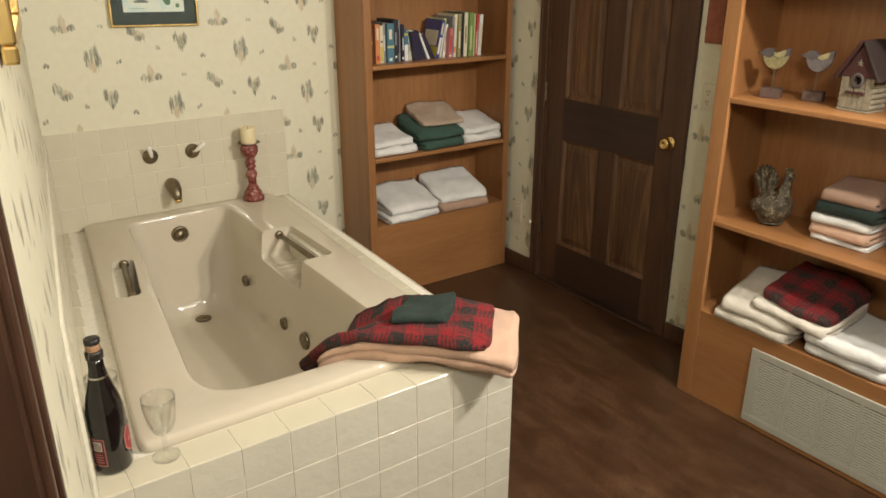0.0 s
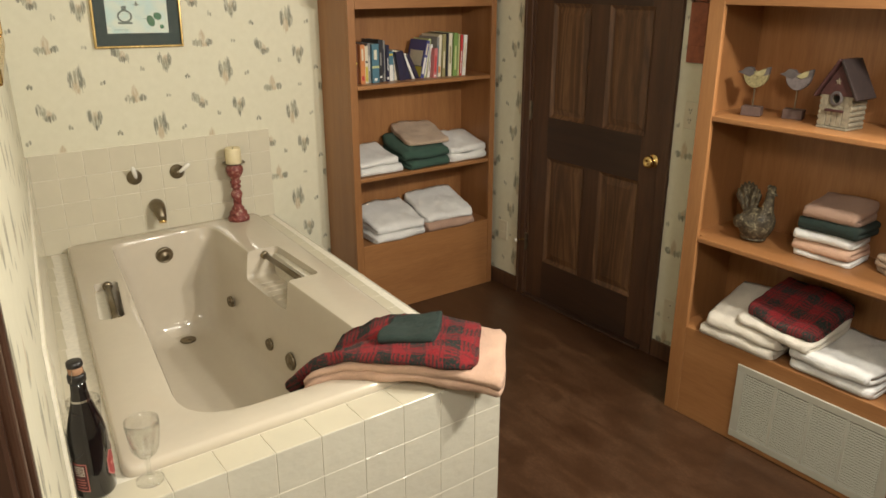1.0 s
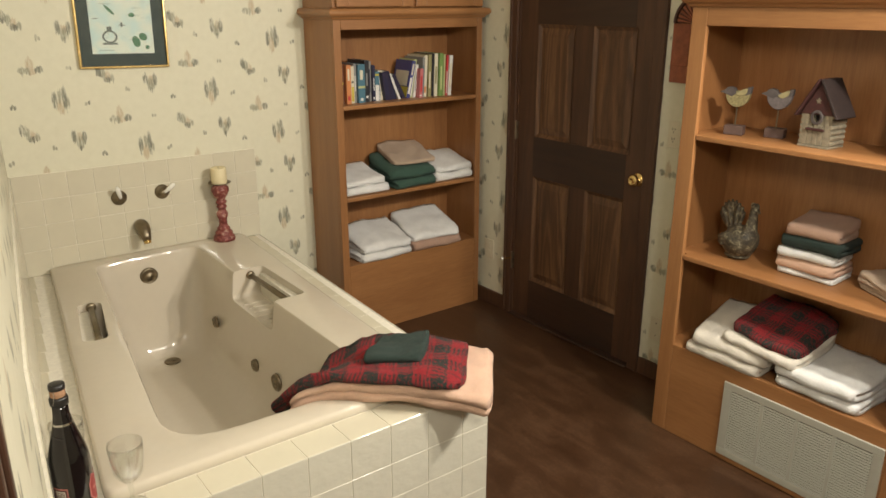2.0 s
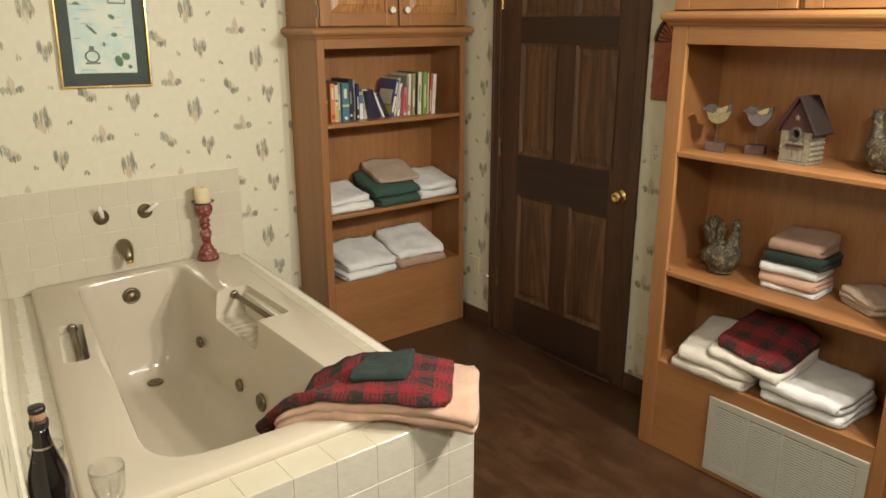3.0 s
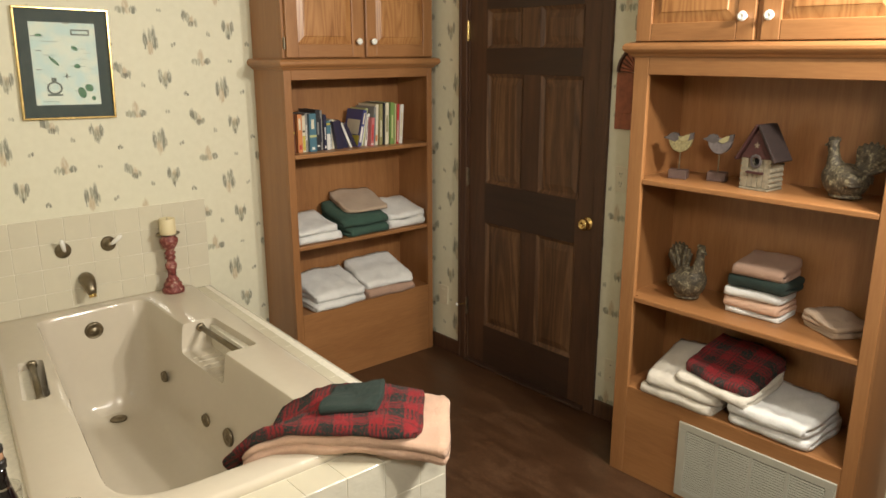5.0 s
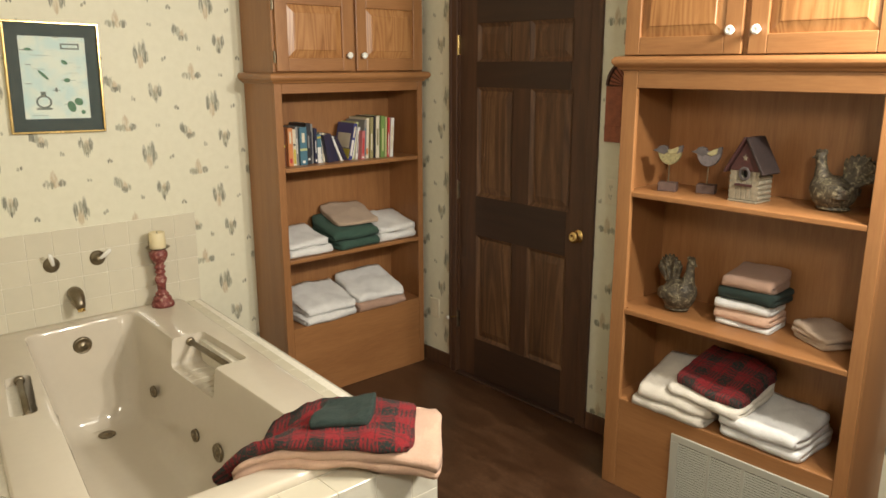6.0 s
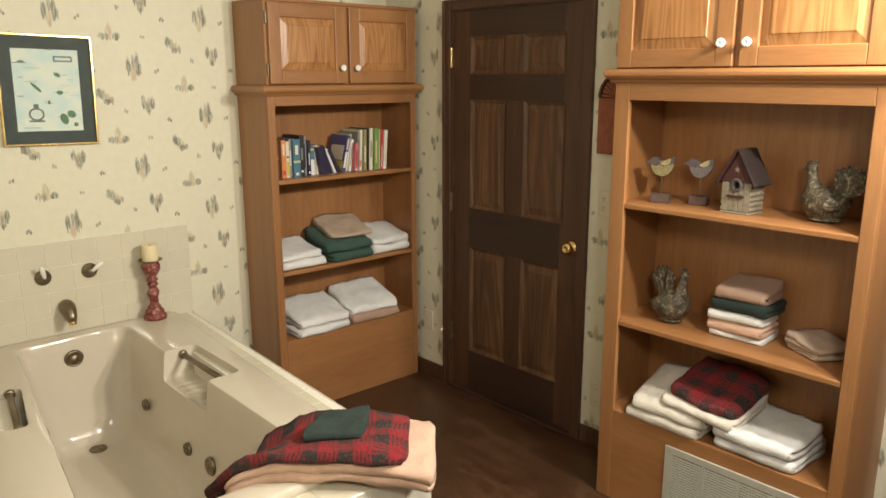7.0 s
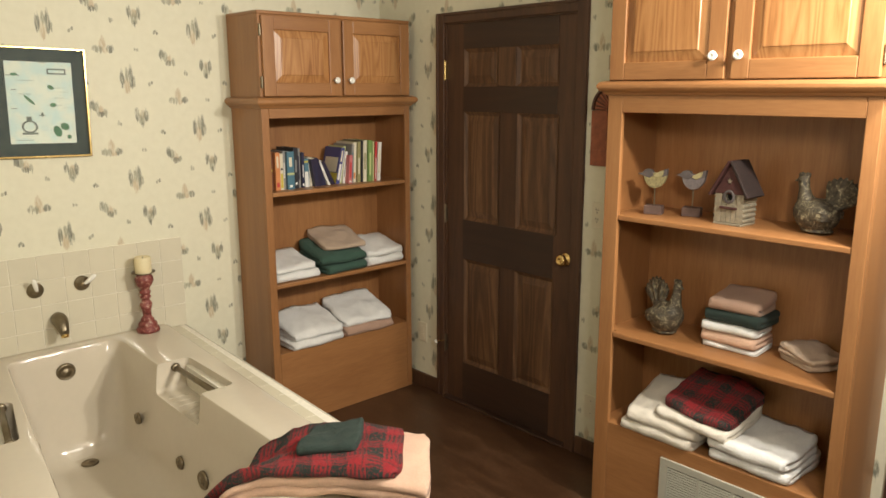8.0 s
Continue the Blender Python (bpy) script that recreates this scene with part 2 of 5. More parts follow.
def worn_floor():
    m, nt, b = graph("worn_dark_floor")
    v = mapped(nt, (1, 0.14, 1), "Position")
    flat = mapped(nt, (1, 0.6, 1), "Position")
    big, mid, fine = noise_at(nt, v, 4, 3), noise_at(nt, v, 26, 4, 0.6), noise_at(nt, mapped(nt, (1, 0.35, 1), "Position"), 150, 4, 0.7)
    cloud = noise_at(nt, flat, 9, 5, 0.65, 0.4)
    f = mth(nt, "ADD", mth(nt, "MULTIPLY", big, 0.16), mth(nt, "ADD", mth(nt, "MULTIPLY", mid, 0.2), mth(nt, "ADD", mth(nt, "MULTIPLY", fine, 0.3), mth(nt, "MULTIPLY", cloud, 0.34))))
    wood_col = ramp(nt, f, [(0.36, (0.034, 0.0145, 0.0068)), (0.5, (0.059, 0.0268, 0.0125)), (0.64, (0.112, 0.057, 0.029))])
    scuff = mth(nt, "MULTIPLY", mth(nt, "SUBTRACT", noise_at(nt, flat, 48, 5, 0.75), 0.60), 5.0, clamp=True)
    nt.links.new(mix(nt, mth(nt, "MULTIPLY", scuff, 0.55), wood_col, (0.17, 0.10, 0.06)), b.inputs["Base Color"])
    nt.links.new(mth(nt, "ADD", mth(nt, "MULTIPLY", cloud, 0.35), 0.2), b.inputs["Roughness"])
    bump(nt, b, fine, 0.15, 0.001)
    return m


FLOOR = worn_floor()
CEIL = plain("ceiling_paint", (0.75, 0.72, 0.66), 0.8)
GROUT = plain("grout", (0.78, 0.74, 0.64), 0.8, scale=60)
TILE = tile_mat("cream_tile", (0.62, 0.575, 0.45), 0.0, 0.11)
TILE_WAVY = tile_mat("cream_tile_rippled", (0.56, 0.53, 0.44), 0.22, 0.15)
TUBM = plain("biscuit_acrylic", (0.575, 0.515, 0.418), 0.055, var=0.03, scale=4, bumpy=0.0, coat=0.0)
TUBM.node_tree.nodes["Principled BSDF"].inputs["Specular IOR Level"].default_value = 0.3
BRASS_DULL = plain("aged_brass", (0.24, 0.20, 0.14), 0.38, 1.0, 0.25, 40)
BRASS = plain("polished_brass", (0.80, 0.58, 0.24), 0.14, 1.0, 0.08, 30)
CHROME = plain("chrome", (0.75, 0.73, 0.70), 0.12, 1.0, 0.05, 30)
GOLD = plain("gilt_moulding", (0.72, 0.52, 0.22), 0.25, 1.0, 0.15, 40)
CERAMIC = plain("white_ceramic", (0.80, 0.78, 0.72), 0.15, var=0.04, coat=0.4)
IVORY = plain("ivory_plastic", (0.66, 0.61, 0.47), 0.35, var=0.05)
GRILLE = plain("beige_enamel", (0.40, 0.39, 0.33), 0.35, var=0.05, scale=30)
# flat black painted in for shade in gaps and holes; also the candle wick
BLACK = plain("shade_and_wick_black", (0.012, 0.010, 0.008), 0.9, bumpy=0)
WHITE_TERRY = terry("white_terry", (0.765, 0.755, 0.735), depth=0.004)
CREAM_TERRY = terry("cream_terry", (0.69, 0.635, 0.55), depth=0.004)
PEACH_TERRY = terry("peach_terry", (0.72, 0.47, 0.34))
TAN_TERRY = terry("tan_terry", (0.50, 0.37, 0.268))
ROSE_TERRY = terry("rose_tan_terry", (0.46, 0.29, 0.21))
GREEN_TERRY = terry("green_terry", (0.042, 0.092, 0.067), sheen=0.03)
SLATE_TERRY = terry("dark_slate_green_terry", (0.020, 0.037, 0.030), sheen=0.03)
PLAID = plaid("red_tartan")

# ---- building helpers ----
def part(name, bm, material, parent=None, label="", smooth=False):
    me = bpy.data.meshes.new(name)
    bm.to_mesh(me)
    bm.free()
    for mm in (material if isinstance(material, (list, tuple)) else [material]):
        me.materials.append(mm)
    if smooth:
        for p in me.polygons:
            p.use_smooth = True
    ob = new(name, me)
    if parent is not None:
        ob.parent = parent
    if label:
        ob["label"] = label
    return ob


def thing(name, m, label, category, group="", kind=""):
    ob = new(name)
    ob.matrix_world = m
    return tagged(ob, label, category, group, kind)


def box(x0, x1, y0, y1, z0, z1, bev=0.0, seg=1, bm=None):
    own = bmesh.new()
    vs = [own.verts.new((x, y, z)) for z in (z0, z1) for y in (y0, y1) for x in (x0, x1)]
    for f in ((0, 2, 3, 1), (4, 5, 7, 6), (0, 1, 5, 4), (2, 6, 7, 3), (0, 4, 6, 2), (1, 3, 7, 5)):
        own.faces.new([vs[i] for i in f])
    bmesh.ops.recalc_face_normals(own, faces=own.faces)
    if bev:
        bmesh.ops.bevel(own, geom=own.edges[:], offset=bev, segments=seg, profile=0.5, affect="EDGES")
    return add(bm, own)


def add(bm, own, m=None):
    if m is not None:
        own.transform(m)
    if bm is None:
        return own
    me = bpy.data.meshes.new("tmp")
    own.to_mesh(me)
    own.free()
    bm.from_mesh(me)
    bpy.data.meshes.remove(me)
    return bm


def lathe(profile, seg=24, bm=None):
    """Turned shape from (radius, height) pairs."""
    own = bmesh.new()
    rings = []
    for r, z in profile:
        if r < 1e-5:
            rings.append([own.verts.new((0, 0, z))])
        else:
            rings.append([own.verts.new((r * math.cos(2 * math.pi * i / seg), r * math.sin(2 * math.pi * i / seg), z)) for i in range(seg)])
    for a, b in zip(rings, rings[1:]):
        for i in range(seg):
            j = (i + 1) % seg
            if len(a) == 1 and len(b) > 1:
                own.faces.new((a[0], b[j], b[i]))
            elif len(b) == 1 and len(a) > 1:
                own.faces.new((a[i], a[j], b[0]))
            elif len(a) > 1:
                own.faces.new((a[i], a[j], b[j], b[i]))
    bmesh.ops.recalc_face_normals(own, faces=own.faces)
    return add(bm, own)


def tube(points, radius, seg=10, bm=None):
    """Round bar along points; radius one number or one per point."""
    own = bmesh.new()
    pts = [Vector(p) for p in points]
    rings = []
    for i, p in enumerate(pts):
        d = (pts[min(i + 1, len(pts) - 1)] - pts[max(i - 1, 0)]).normalized()
        a = d.orthogonal().normalized()
        if i and rings:
            a = (prev - d * prev.dot(d)).normalized()
        prev = a
        c = d.cross(a)
        r = radius[i] if isinstance(radius, (list, tuple)) else radius
        rings.append([own.verts.new(p + (a * math.cos(2 * math.pi * k / seg) + c * math.sin(2 * math.pi * k / seg)) * r) for k in range(seg)])
    for a, b in zip(rings, rings[1:]):
        for k in range(seg):
            own.faces.new((a[k], a[(k + 1) % seg], b[(k + 1) % seg], b[k]))
    own.faces.new(rings[0][::-1])
    own.faces.new(rings[-1])
    bmesh.ops.recalc_face_normals(own, faces=own.faces)
    return add(bm, own)


def prism(outline, y0, y1, bev=0.0, bm=None):
    """Outline in x, z pushed from y0 to y1."""
    own = bmesh.new()
    a = [own.verts.new((x, y0, z)) for x, z in outline]
    b = [own.verts.new((x, y1, z)) for x, z in outline]
    own.faces.new(a)
    own.faces.new(b[::-1])
    for i in range(len(a)):
        j = (i + 1) % len(a)
        own.faces.new((a[j], a[i], b[i], b[j]))
    bmesh.ops.recalc_face_normals(own, faces=own.faces)
    if bev:
        bmesh.ops.bevel(own, geom=own.edges[:], offset=bev, segments=1, affect="EDGES")
    return add(bm, own)


def ellipsoid(c, r, seg=20, rings=12, bm=None):
    own = bmesh.new()
    bmesh.ops.create_uvsphere(own, u_segments=seg, v_segments=rings, radius=1)
    own.transform(Matrix.Translation(c) @ Matrix.Diagonal((*r, 1)))
    return add(bm, own)


def cut_from(ob, cutters):
    """Cut the cutter meshes out of ob, and keep the plain result."""
    tmp = []
    for bm in cutters:
        c = part("cutter", bm, [], ob.parent)
        mod = ob.modifiers.new("cut", "BOOLEAN")
        mod.operation, mod.solver, mod.object = "DIFFERENCE", "EXACT", c
        tmp.append(c)
    dg = bpy.context.evaluated_depsgraph_get()
    me = bpy.data.meshes.new_from_object(ob.evaluated_get(dg))
    ob.modifiers.clear()
    old = ob.data
    ob.data = me
    bpy.data.meshes.remove(old)
    for c in tmp:
        d = c.data
        bpy.data.objects.remove(c)
        bpy.data.meshes.remove(d)
    return ob


def rounded(corners, radii, per=6, edge=6):
    """Points round a polygon with rounded corners, always the same count."""
    out = []
    n = len(corners)
    for i in range(n):
        p, a, b = Vector(corners[i]), Vector(corners[i - 1]), Vector(corners[(i + 1) % n])
        r = radii[i] if isinstance(radii, (list, tuple)) else radii
        da, db = (a - p).normalized(), (b - p).normalized()
        ang = da.angle(db)
        t = r / math.tan(ang / 2)
        s, e = p + da * t, p + db * t
        arc = []
        for k in range(per + 1):
            w = k / per
            arc.append(s * (1 - w) ** 2 + p * 2 * w * (1 - w) * 1.0 + e * w ** 2)
        out.append(arc)
    loop = []
    for i in range(n):
        loop += out[i]
        nxt = out[(i + 1) % n][0]
        for k in range(1, edge):
            loop.append(out[i][-1].lerp(nxt, k / edge))
    return loop

# ---- the room ----
XB = 2.335            # door wall
CEILING = 2.44
SKEW = 0.132          # the wall beside the tub runs slightly out of square


def xd(y):
    return SKEW * y


def structure(name, bm, material, label, category, smooth=False):
    return tagged(part(name, bm, material, smooth=smooth), label, category, kind="structure")


structure("floor", box(-2.2, 2.5, -4.4, 0.12, -0.1, 0.0), FLOOR, "dark reddish-brown wood floor with dull sheen", "floor")
structure("ceiling", box(-2.2, 2.5, -4.4, 0.12, CEILING, CEILING + 0.1), CEIL, "plain off-white painted ceiling", "ceiling")
structure("wall_north", box(-0.15, 2.5, 0.0, 0.12, 0.0, CEILING), PAPER, "cream wallpaper with grey-green brushed motifs", "wall")
# door wall with the door's opening
DY0, DY1, DTOP = -0.553, -1.406, 2.04
bm = box(XB, XB + 0.12, DY0 + 0.012, -0.001, 0, CEILING)
box(XB, XB + 0.12, -4.4, DY1 - 0.012, 0, CEILING, bm=bm)
box(XB, XB + 0.12, DY1 - 0.012, DY0 + 0.012, DTOP + 0.012, CEILING, bm=bm)
structure("wall_east", bm, PAPER, "cream wallpaper with grey-green brushed motifs", "wall")
# unseen slab, coloured black so that the door's gaps look unlit
structure("black_beyond_door", box(XB + 0.5, XB + 0.55, -2.2, 0.1, 0, CEILING), BLACK, "unseen black slab standing in for darkness behind the door", "wall")
# wall beside the tub, ending at a cased doorway
WEND = -2.85
bm = bmesh.new()
q = [(xd(0.0), -0.001), (xd(WEND), WEND), (xd(WEND) - 0.12, WEND), (xd(0.0) - 0.12, -0.001)]
a = [bm.verts.new((x, y, 0)) for x, y in q]
b = [bm.verts.new((x, y, CEILING)) for x, y in q]
bm.faces.new(a)
bm.faces.new(b[::-1])
for i in range(4):
    j = (i + 1) % 4
    bm.faces.new((a[i], a[j], b[j], b[i]))
bmesh.ops.recalc_face_normals(bm, faces=bm.faces)
structure("wall_west", bm, PAPER, "cream wallpaper beside the tub with brushed motifs", "wall")
structure("wall_south", box(-2.2, 2.5, -4.4, -4.3, 0, CEILING), PAPER, "cream wallpaper behind the viewer", "wall")
structure("wall_hall", box(-2.2, -2.1, -4.3, -0.8, 0, CEILING), CEIL, "plain painted hall wall", "wall")
structure("wall_hall_end", box(-2.1, xd(-1.0) - 0.13, -0.9, -0.8, 0, CEILING), CEIL, "plain painted hall end wall", "wall")

# doorway casing beside the viewer
casing = thing("door_casing", Matrix.Translation((xd(WEND), WEND, 0)) @ pose(0, 0, 0, 0, 0, -math.degrees(math.atan(SKEW))), "dark-stained moulded wooden casing of an open doorway", "door frame", kind="structure")
bm = box(-0.14, 0.004, -0.085, 0.0, 0, 2.12, 0.003)
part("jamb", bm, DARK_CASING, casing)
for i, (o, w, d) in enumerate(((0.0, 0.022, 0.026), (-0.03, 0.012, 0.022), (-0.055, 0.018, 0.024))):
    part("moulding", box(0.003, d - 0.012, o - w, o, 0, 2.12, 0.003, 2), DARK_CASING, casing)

# skirting along the door wall and behind the left shelves
def skirting(y0, y1):
    ob = structure("baseboard", box(XB - 0.014, XB - 0.0005, y1, y0, 0, 0.085, 0.004, 2), DARK, "low dark-stained wooden baseboard", "baseboard")
    return ob


skirting(-0.005, -0.497)
skirting(-1.474, -1.80)
skirting(-2.757, -2.80)

# ---- the door ----
door = thing("door_1", pose(XB, 0, 0), "closed dark-stained six-panel wooden door in its casing", "door", kind="structure")
SL = (DY0, DY1)
bm = box(0.010, 0.045, DY1 + 0.003, DY0 - 0.003, 0.012, DTOP - 0.003)
panels = [(-0.683, -0.920, 1.725, 1.912), (-1.041, -1.300, 1.725, 1.912), (-0.683, -0.935, 1.035, 1.600), (-1.050, -1.308, 1.035, 1.600),
          (-0.683, -0.948, 0.235, 0.822), (-1.050, -1.300, 0.235, 0.822)]
leaf = part("slab", bm, DARK, door)
# short upright between the two top panels, cut from paler wood
part("muntin", box(0.0068, 0.012, -1.038, -0.923, 1.728, 1.909, 0.001), DARK_PANEL, door, "paler upright between the top panels")
cut_from(leaf, [box(-0.01, 0.024, y1, y0, z0, z1) for y0, y1, z0, z1 in panels])
# rails across, darker end to end, lie a hair proud of the stiles
for z0, z1 in ((1.912, DTOP - 0.004), (1.600, 1.725), (0.822, 1.035), (0.013, 0.235)):
    part("rail", box(0.0075, 0.012, DY1 + 0.115, DY0 - 0.125, z0, z1, 0.001), DARK_X, door)
for y0, y1, z0, z1 in panels:
    w, h = y0 - y1, z1 - z0
    own = bmesh.new()
    rings = []
    for ins, x in ((0.0, 0.0085), (0.006, 0.012), (0.014, 0.018), (0.020, 0.021), (0.052, 0.0125), (0.056, 0.012)):
        rings.append([own.verts.new((x, yy, zz)) for yy, zz in ((y0 - ins, z0 + ins), (y1 + ins, z0 + ins), (y1 + ins, z1 - ins), (y0 - ins, z1 - ins))])
    for r, s in zip(rings, rings[1:]):
        for i in range(4):
            own.faces.new((r[i], r[(i + 1) % 4], s[(i + 1) % 4], s[i]))
    own.faces.new(rings[-1])
    bmesh.ops.recalc_face_normals(own, faces=own.faces)
    part("panel", own, DARK_PANEL, door, "raised panel with lighter worn stain")
# casing: two legs and a head, each with a stepped moulding
for nm, (y0, y1, z0, z1) in (("casing_leg", (-0.497, DY0 + 0.004, 0, 2.095)), ("casing_leg", (DY1 - 0.004, -1.470, 0, 2.095)), ("casing_head", (DY0 + 0.0035, DY1 - 0.0035, DTOP + 0.004, 2.095))):
    bm = box(-0.014, 0.0, min(y0, y1), max(y0, y1), z0, z1, 0.003, 2)
    if nm == "casing_leg":
        outer = y0 if y0 > -1 else y1
        sgn = 1 if y0 > -1 else -1
        box(-0.021, -0.012, min(outer, outer - sgn * 0.016), max(outer, outer - sgn * 0.016), z0, z1 - 0.0005, 0.003, 2, bm=bm)
    else:
        box(-0.021, -0.012, DY1 - 0.0035, DY0 + 0.0035, 2.079, z1 - 0.0005, 0.003, 2, bm=bm)
    part(nm, bm, DARK, door)
part("jamb", box(0.0, 0.118, DY0 - 0.0025, DY0 + 0.0118, 0, DTOP + 0.011), DARK, door)
part("jamb", box(0.0, 0.118, DY1 - 0.0118, DY1 + 0.0025, 0, DTOP + 0.011), DARK, door)
part("head_jamb", box(0.0, 0.118, DY1 + 0.0026, DY0 - 0.0026, DTOP - 0.0025, DTOP + 0.0115), DARK, door)
part("threshold", box(-0.03, 0.06, DY1, DY0, 0.0, 0.011, 0.004), DARK_X, door)
# knob on its rose
bm = lathe([(0.0, 0.0), (0.031, 0.0), (0.032, 0.003), (0.027, 0.007), (0.013, 0.009), (0.012, 0.016), (0.020, 0.020), (0.0275, 0.029), (0.029, 0.038), (0.024, 0.047), (0.012, 0.051), (0.010, 0.048), (0.0, 0.048)], 28)
bm.transform(pose(0.008, -1.372, 0.933, 0, -90, 0))
part("knob", bm, BRASS, door, "polished brass knob", smooth=True)
for z in (1.81, 1.055, 0.32):
    bm = box(-0.004, 0.010, DY0 - 0.004, DY0 + 0.004, z - 0.047, z + 0.047, 0.002)
    tube([(-0.006, DY0, z - 0.05), (-0.006, DY0, z + 0.05)], 0.0055, 10, bm=bm)
    part("hinge", bm, BRASS if z > 1.5 else BRASS_DULL, door, "brass butt hinge")
stop = thing("door_stop", pose(XB - 0.014, -0.553, 0.335), "small brass hinge-pin door stop with rubber tip", "door stop")
bm = tube([(0, 0, 0), (-0.045, 0.015, 0.0)], 0.004, 8)
part("rod", bm, BRASS, stop)
part("bumper", add(None, lathe([(0, 0), (0.010, 0.001), (0.010, 0.012), (0.0, 0.014)], 12), pose(-0.045, 0.015, 0, 0, -90, -18)), CERAMIC, stop, "pale rubber tip")

# ---- shelf units ----
def raised_door(w, h, mirror=1):
    """Cabinet door in x 0..w, z 0..h, front towards -y: frame boards and a raised panel."""
    rail = 0.062
    boards = [("stile", box(0, rail, -0.019, -0.001, 0, h, 0.003, 2), OAK), ("stile", box(w - rail, w, -0.019, -0.001, 0, h, 0.003, 2), OAK),
             ("rail", box(rail, w - rail, -0.0185, -0.001, 0, rail, 0.003, 2), OAK_X), ("rail", box(rail, w - rail, -0.0185, -0.001, h - rail, h, 0.003, 2), OAK_X)]
    pan = bmesh.new()
    rings = []
    for ins, y in ((-0.004, -0.006), (0.004, -0.008), (0.034, -0.016), (0.036, -0.0185), (0.040, -0.019)):
        i = rail + ins
        rings.append([pan.verts.new((x, y, z)) for x, z in ((i, i), (w - i, i), (w - i, h - i), (i, h - i))])
    for r, s in zip(rings, rings[1:]):
        for k in range(4):
            pan.faces.new((r[k], r[(k + 1) % 4], s[(k + 1) % 4], s[k]))
    pan.faces.new(rings[-1])
    bmesh.ops.recalc_face_normals(pan, faces=pan.faces)
    return boards, pan


def shelf_unit(m, w, depth, stile_l, stile_r, shelves, z_open, z_crown, z_top, door_z, label, base_cut=None):
    """Tall unit in x 0..w, back at y 0, front at y -depth."""
    u = thing("shelf_unit", m, label, "bookcase")
    f = -depth
    part("side_panel", box(0, 0.018, f + 0.019, -0.001, 0, z_top, 0.001), OAK, u)
    part("side_panel", box(w - 0.018, w, f + 0.019, -0.001, 0, z_top, 0.001), OAK, u)
    part("back_panel", box(0.018, w - 0.018, -0.012, -0.002, 0.0, z_top), OAK_PANEL, u)
    part("stile", box(0, stile_l, f, f + 0.019, 0, z_open + 0.08, 0.003, 2), OAK, u)
    part("stile", box(w - stile_r, w, f, f + 0.019, 0, z_open + 0.08, 0.003, 2), OAK, u)
    part("top_rail", box(stile_l + 0.0005, w - stile_r - 0.0005, f + 0.0005, f + 0.019, z_open, z_open + 0.08, 0.002), OAK_X, u)
    part("cabinet_floor", box(0.018, w - 0.018, f + 0.019, -0.012, z_open + 0.003, z_open + 0.02), OAK_X, u)
    part("top_board", box(-0.002, w + 0.002, f - 0.004, -0.001, z_top - 0.0005, z_top + 0.016, 0.003), OAK_X, u)
    # shelves
    for z in shelves[1:]:
        part("shelf", box(stile_l + 0.001, w - stile_r - 0.001, f + 0.002, -0.012, z - 0.021, z, 0.004, 2), OAK_X, u)
        part("shelf_rear", box(0.018, w - 0.018, f + 0.03, -0.0125, z - 0.0205, z - 0.0005), OAK_X, u)
    z = shelves[0]
    part("bottom_shelf", box(0.018, w - 0.018, f + 0.019, -0.012, z - 0.018, z, 0.001), OAK_X, u)
    part("front_board", box(stile_l + 0.0005, w - stile_r - 0.0005, f + 0.0008, f + 0.017, 0.0, z + 0.002, 0.002), OAK_X, u)
    # crown: nosing that wraps the front and the free side
    prof = [(0.0, 0.0), (0.010, 0.004), (0.014, 0.012), (0.026, 0.018), (0.034, 0.028), (0.034, 0.040), (0.026, 0.050), (0.006, 0.054), (0.0, 0.054)]
    own = bmesh.new()
    path = [(0, -0.001, (-1, 0)), (0, f, (-1, -1)), (w, f, (1, -1)), (w, -0.001, (1, 0))]
    rings = []
    for x, y, (ox, oy) in path:
        rings.append([own.verts.new((x + ox * d, y + oy * d, z_crown - 0.027 + h)) for d, h in prof])
    for r, s in zip(rings, rings[1:]):
        for k in range(len(prof)):
            k2 = (k + 1) % len(prof)
            own.faces.new((r[k], r[k2], s[k2], s[k]))
    own.faces.new(rings[0])
    own.faces.new(rings[-1][::-1])
    bmesh.ops.recalc_face_normals(own, faces=own.faces)
    bmesh.ops.bevel(own, geom=[e for e in own.edges if e.calc_face_angle(0) > 0.3 and abs(e.verts[0].co.z - e.verts[1].co.z) < 0.02], offset=0.002, segments=1, affect="EDGES")
    part("crown", own, OAK_X, u, "rounded oak moulding")
    # face frame and two doors of the upper cabinet
    zc0, zc1 = z_crown + 0.027, z_top
    part("cabinet_stile", box(0, 0.045, f, f + 0.019, zc0, zc1, 0.002), OAK, u)
    part("cabinet_stile", box(w - 0.045, w, f, f + 0.019, zc0, zc1, 0.002), OAK, u)
    part("cabinet_stile", box(w / 2 - 0.03, w / 2 + 0.03, f, f + 0.019, zc0, zc1, 0.002), OAK, u)
    part("cabinet_rail", box(0.0455, w - 0.0455, f + 0.0008, f + 0.0182, zc0, zc0 + 0.03, 0.002), OAK_X, u)
    part("cabinet_rail", box(0.0455, w - 0.0455, f + 0.0008, f + 0.0182, zc1 - 0.03, zc1, 0.002), OAK_X, u)
    z0, z1 = door_z
    gap = 0.022
    dw = w / 2 - 0.014 - gap / 2
    for k in (0, 1):
        x0 = 0.014 if k == 0 else w / 2 + gap / 2
        fr, pan = raised_door(dw, z1 - z0)
        d = part("cabinet_door", box(0.004, dw - 0.004, -0.005, -0.0005, 0.004, z1 - z0 - 0.004), OAK, u)
        for nm, fbm, fmat in fr:
            part(nm, fbm, fmat, d)
        d.matrix_local = pose(x0, f - 0.001, z0)
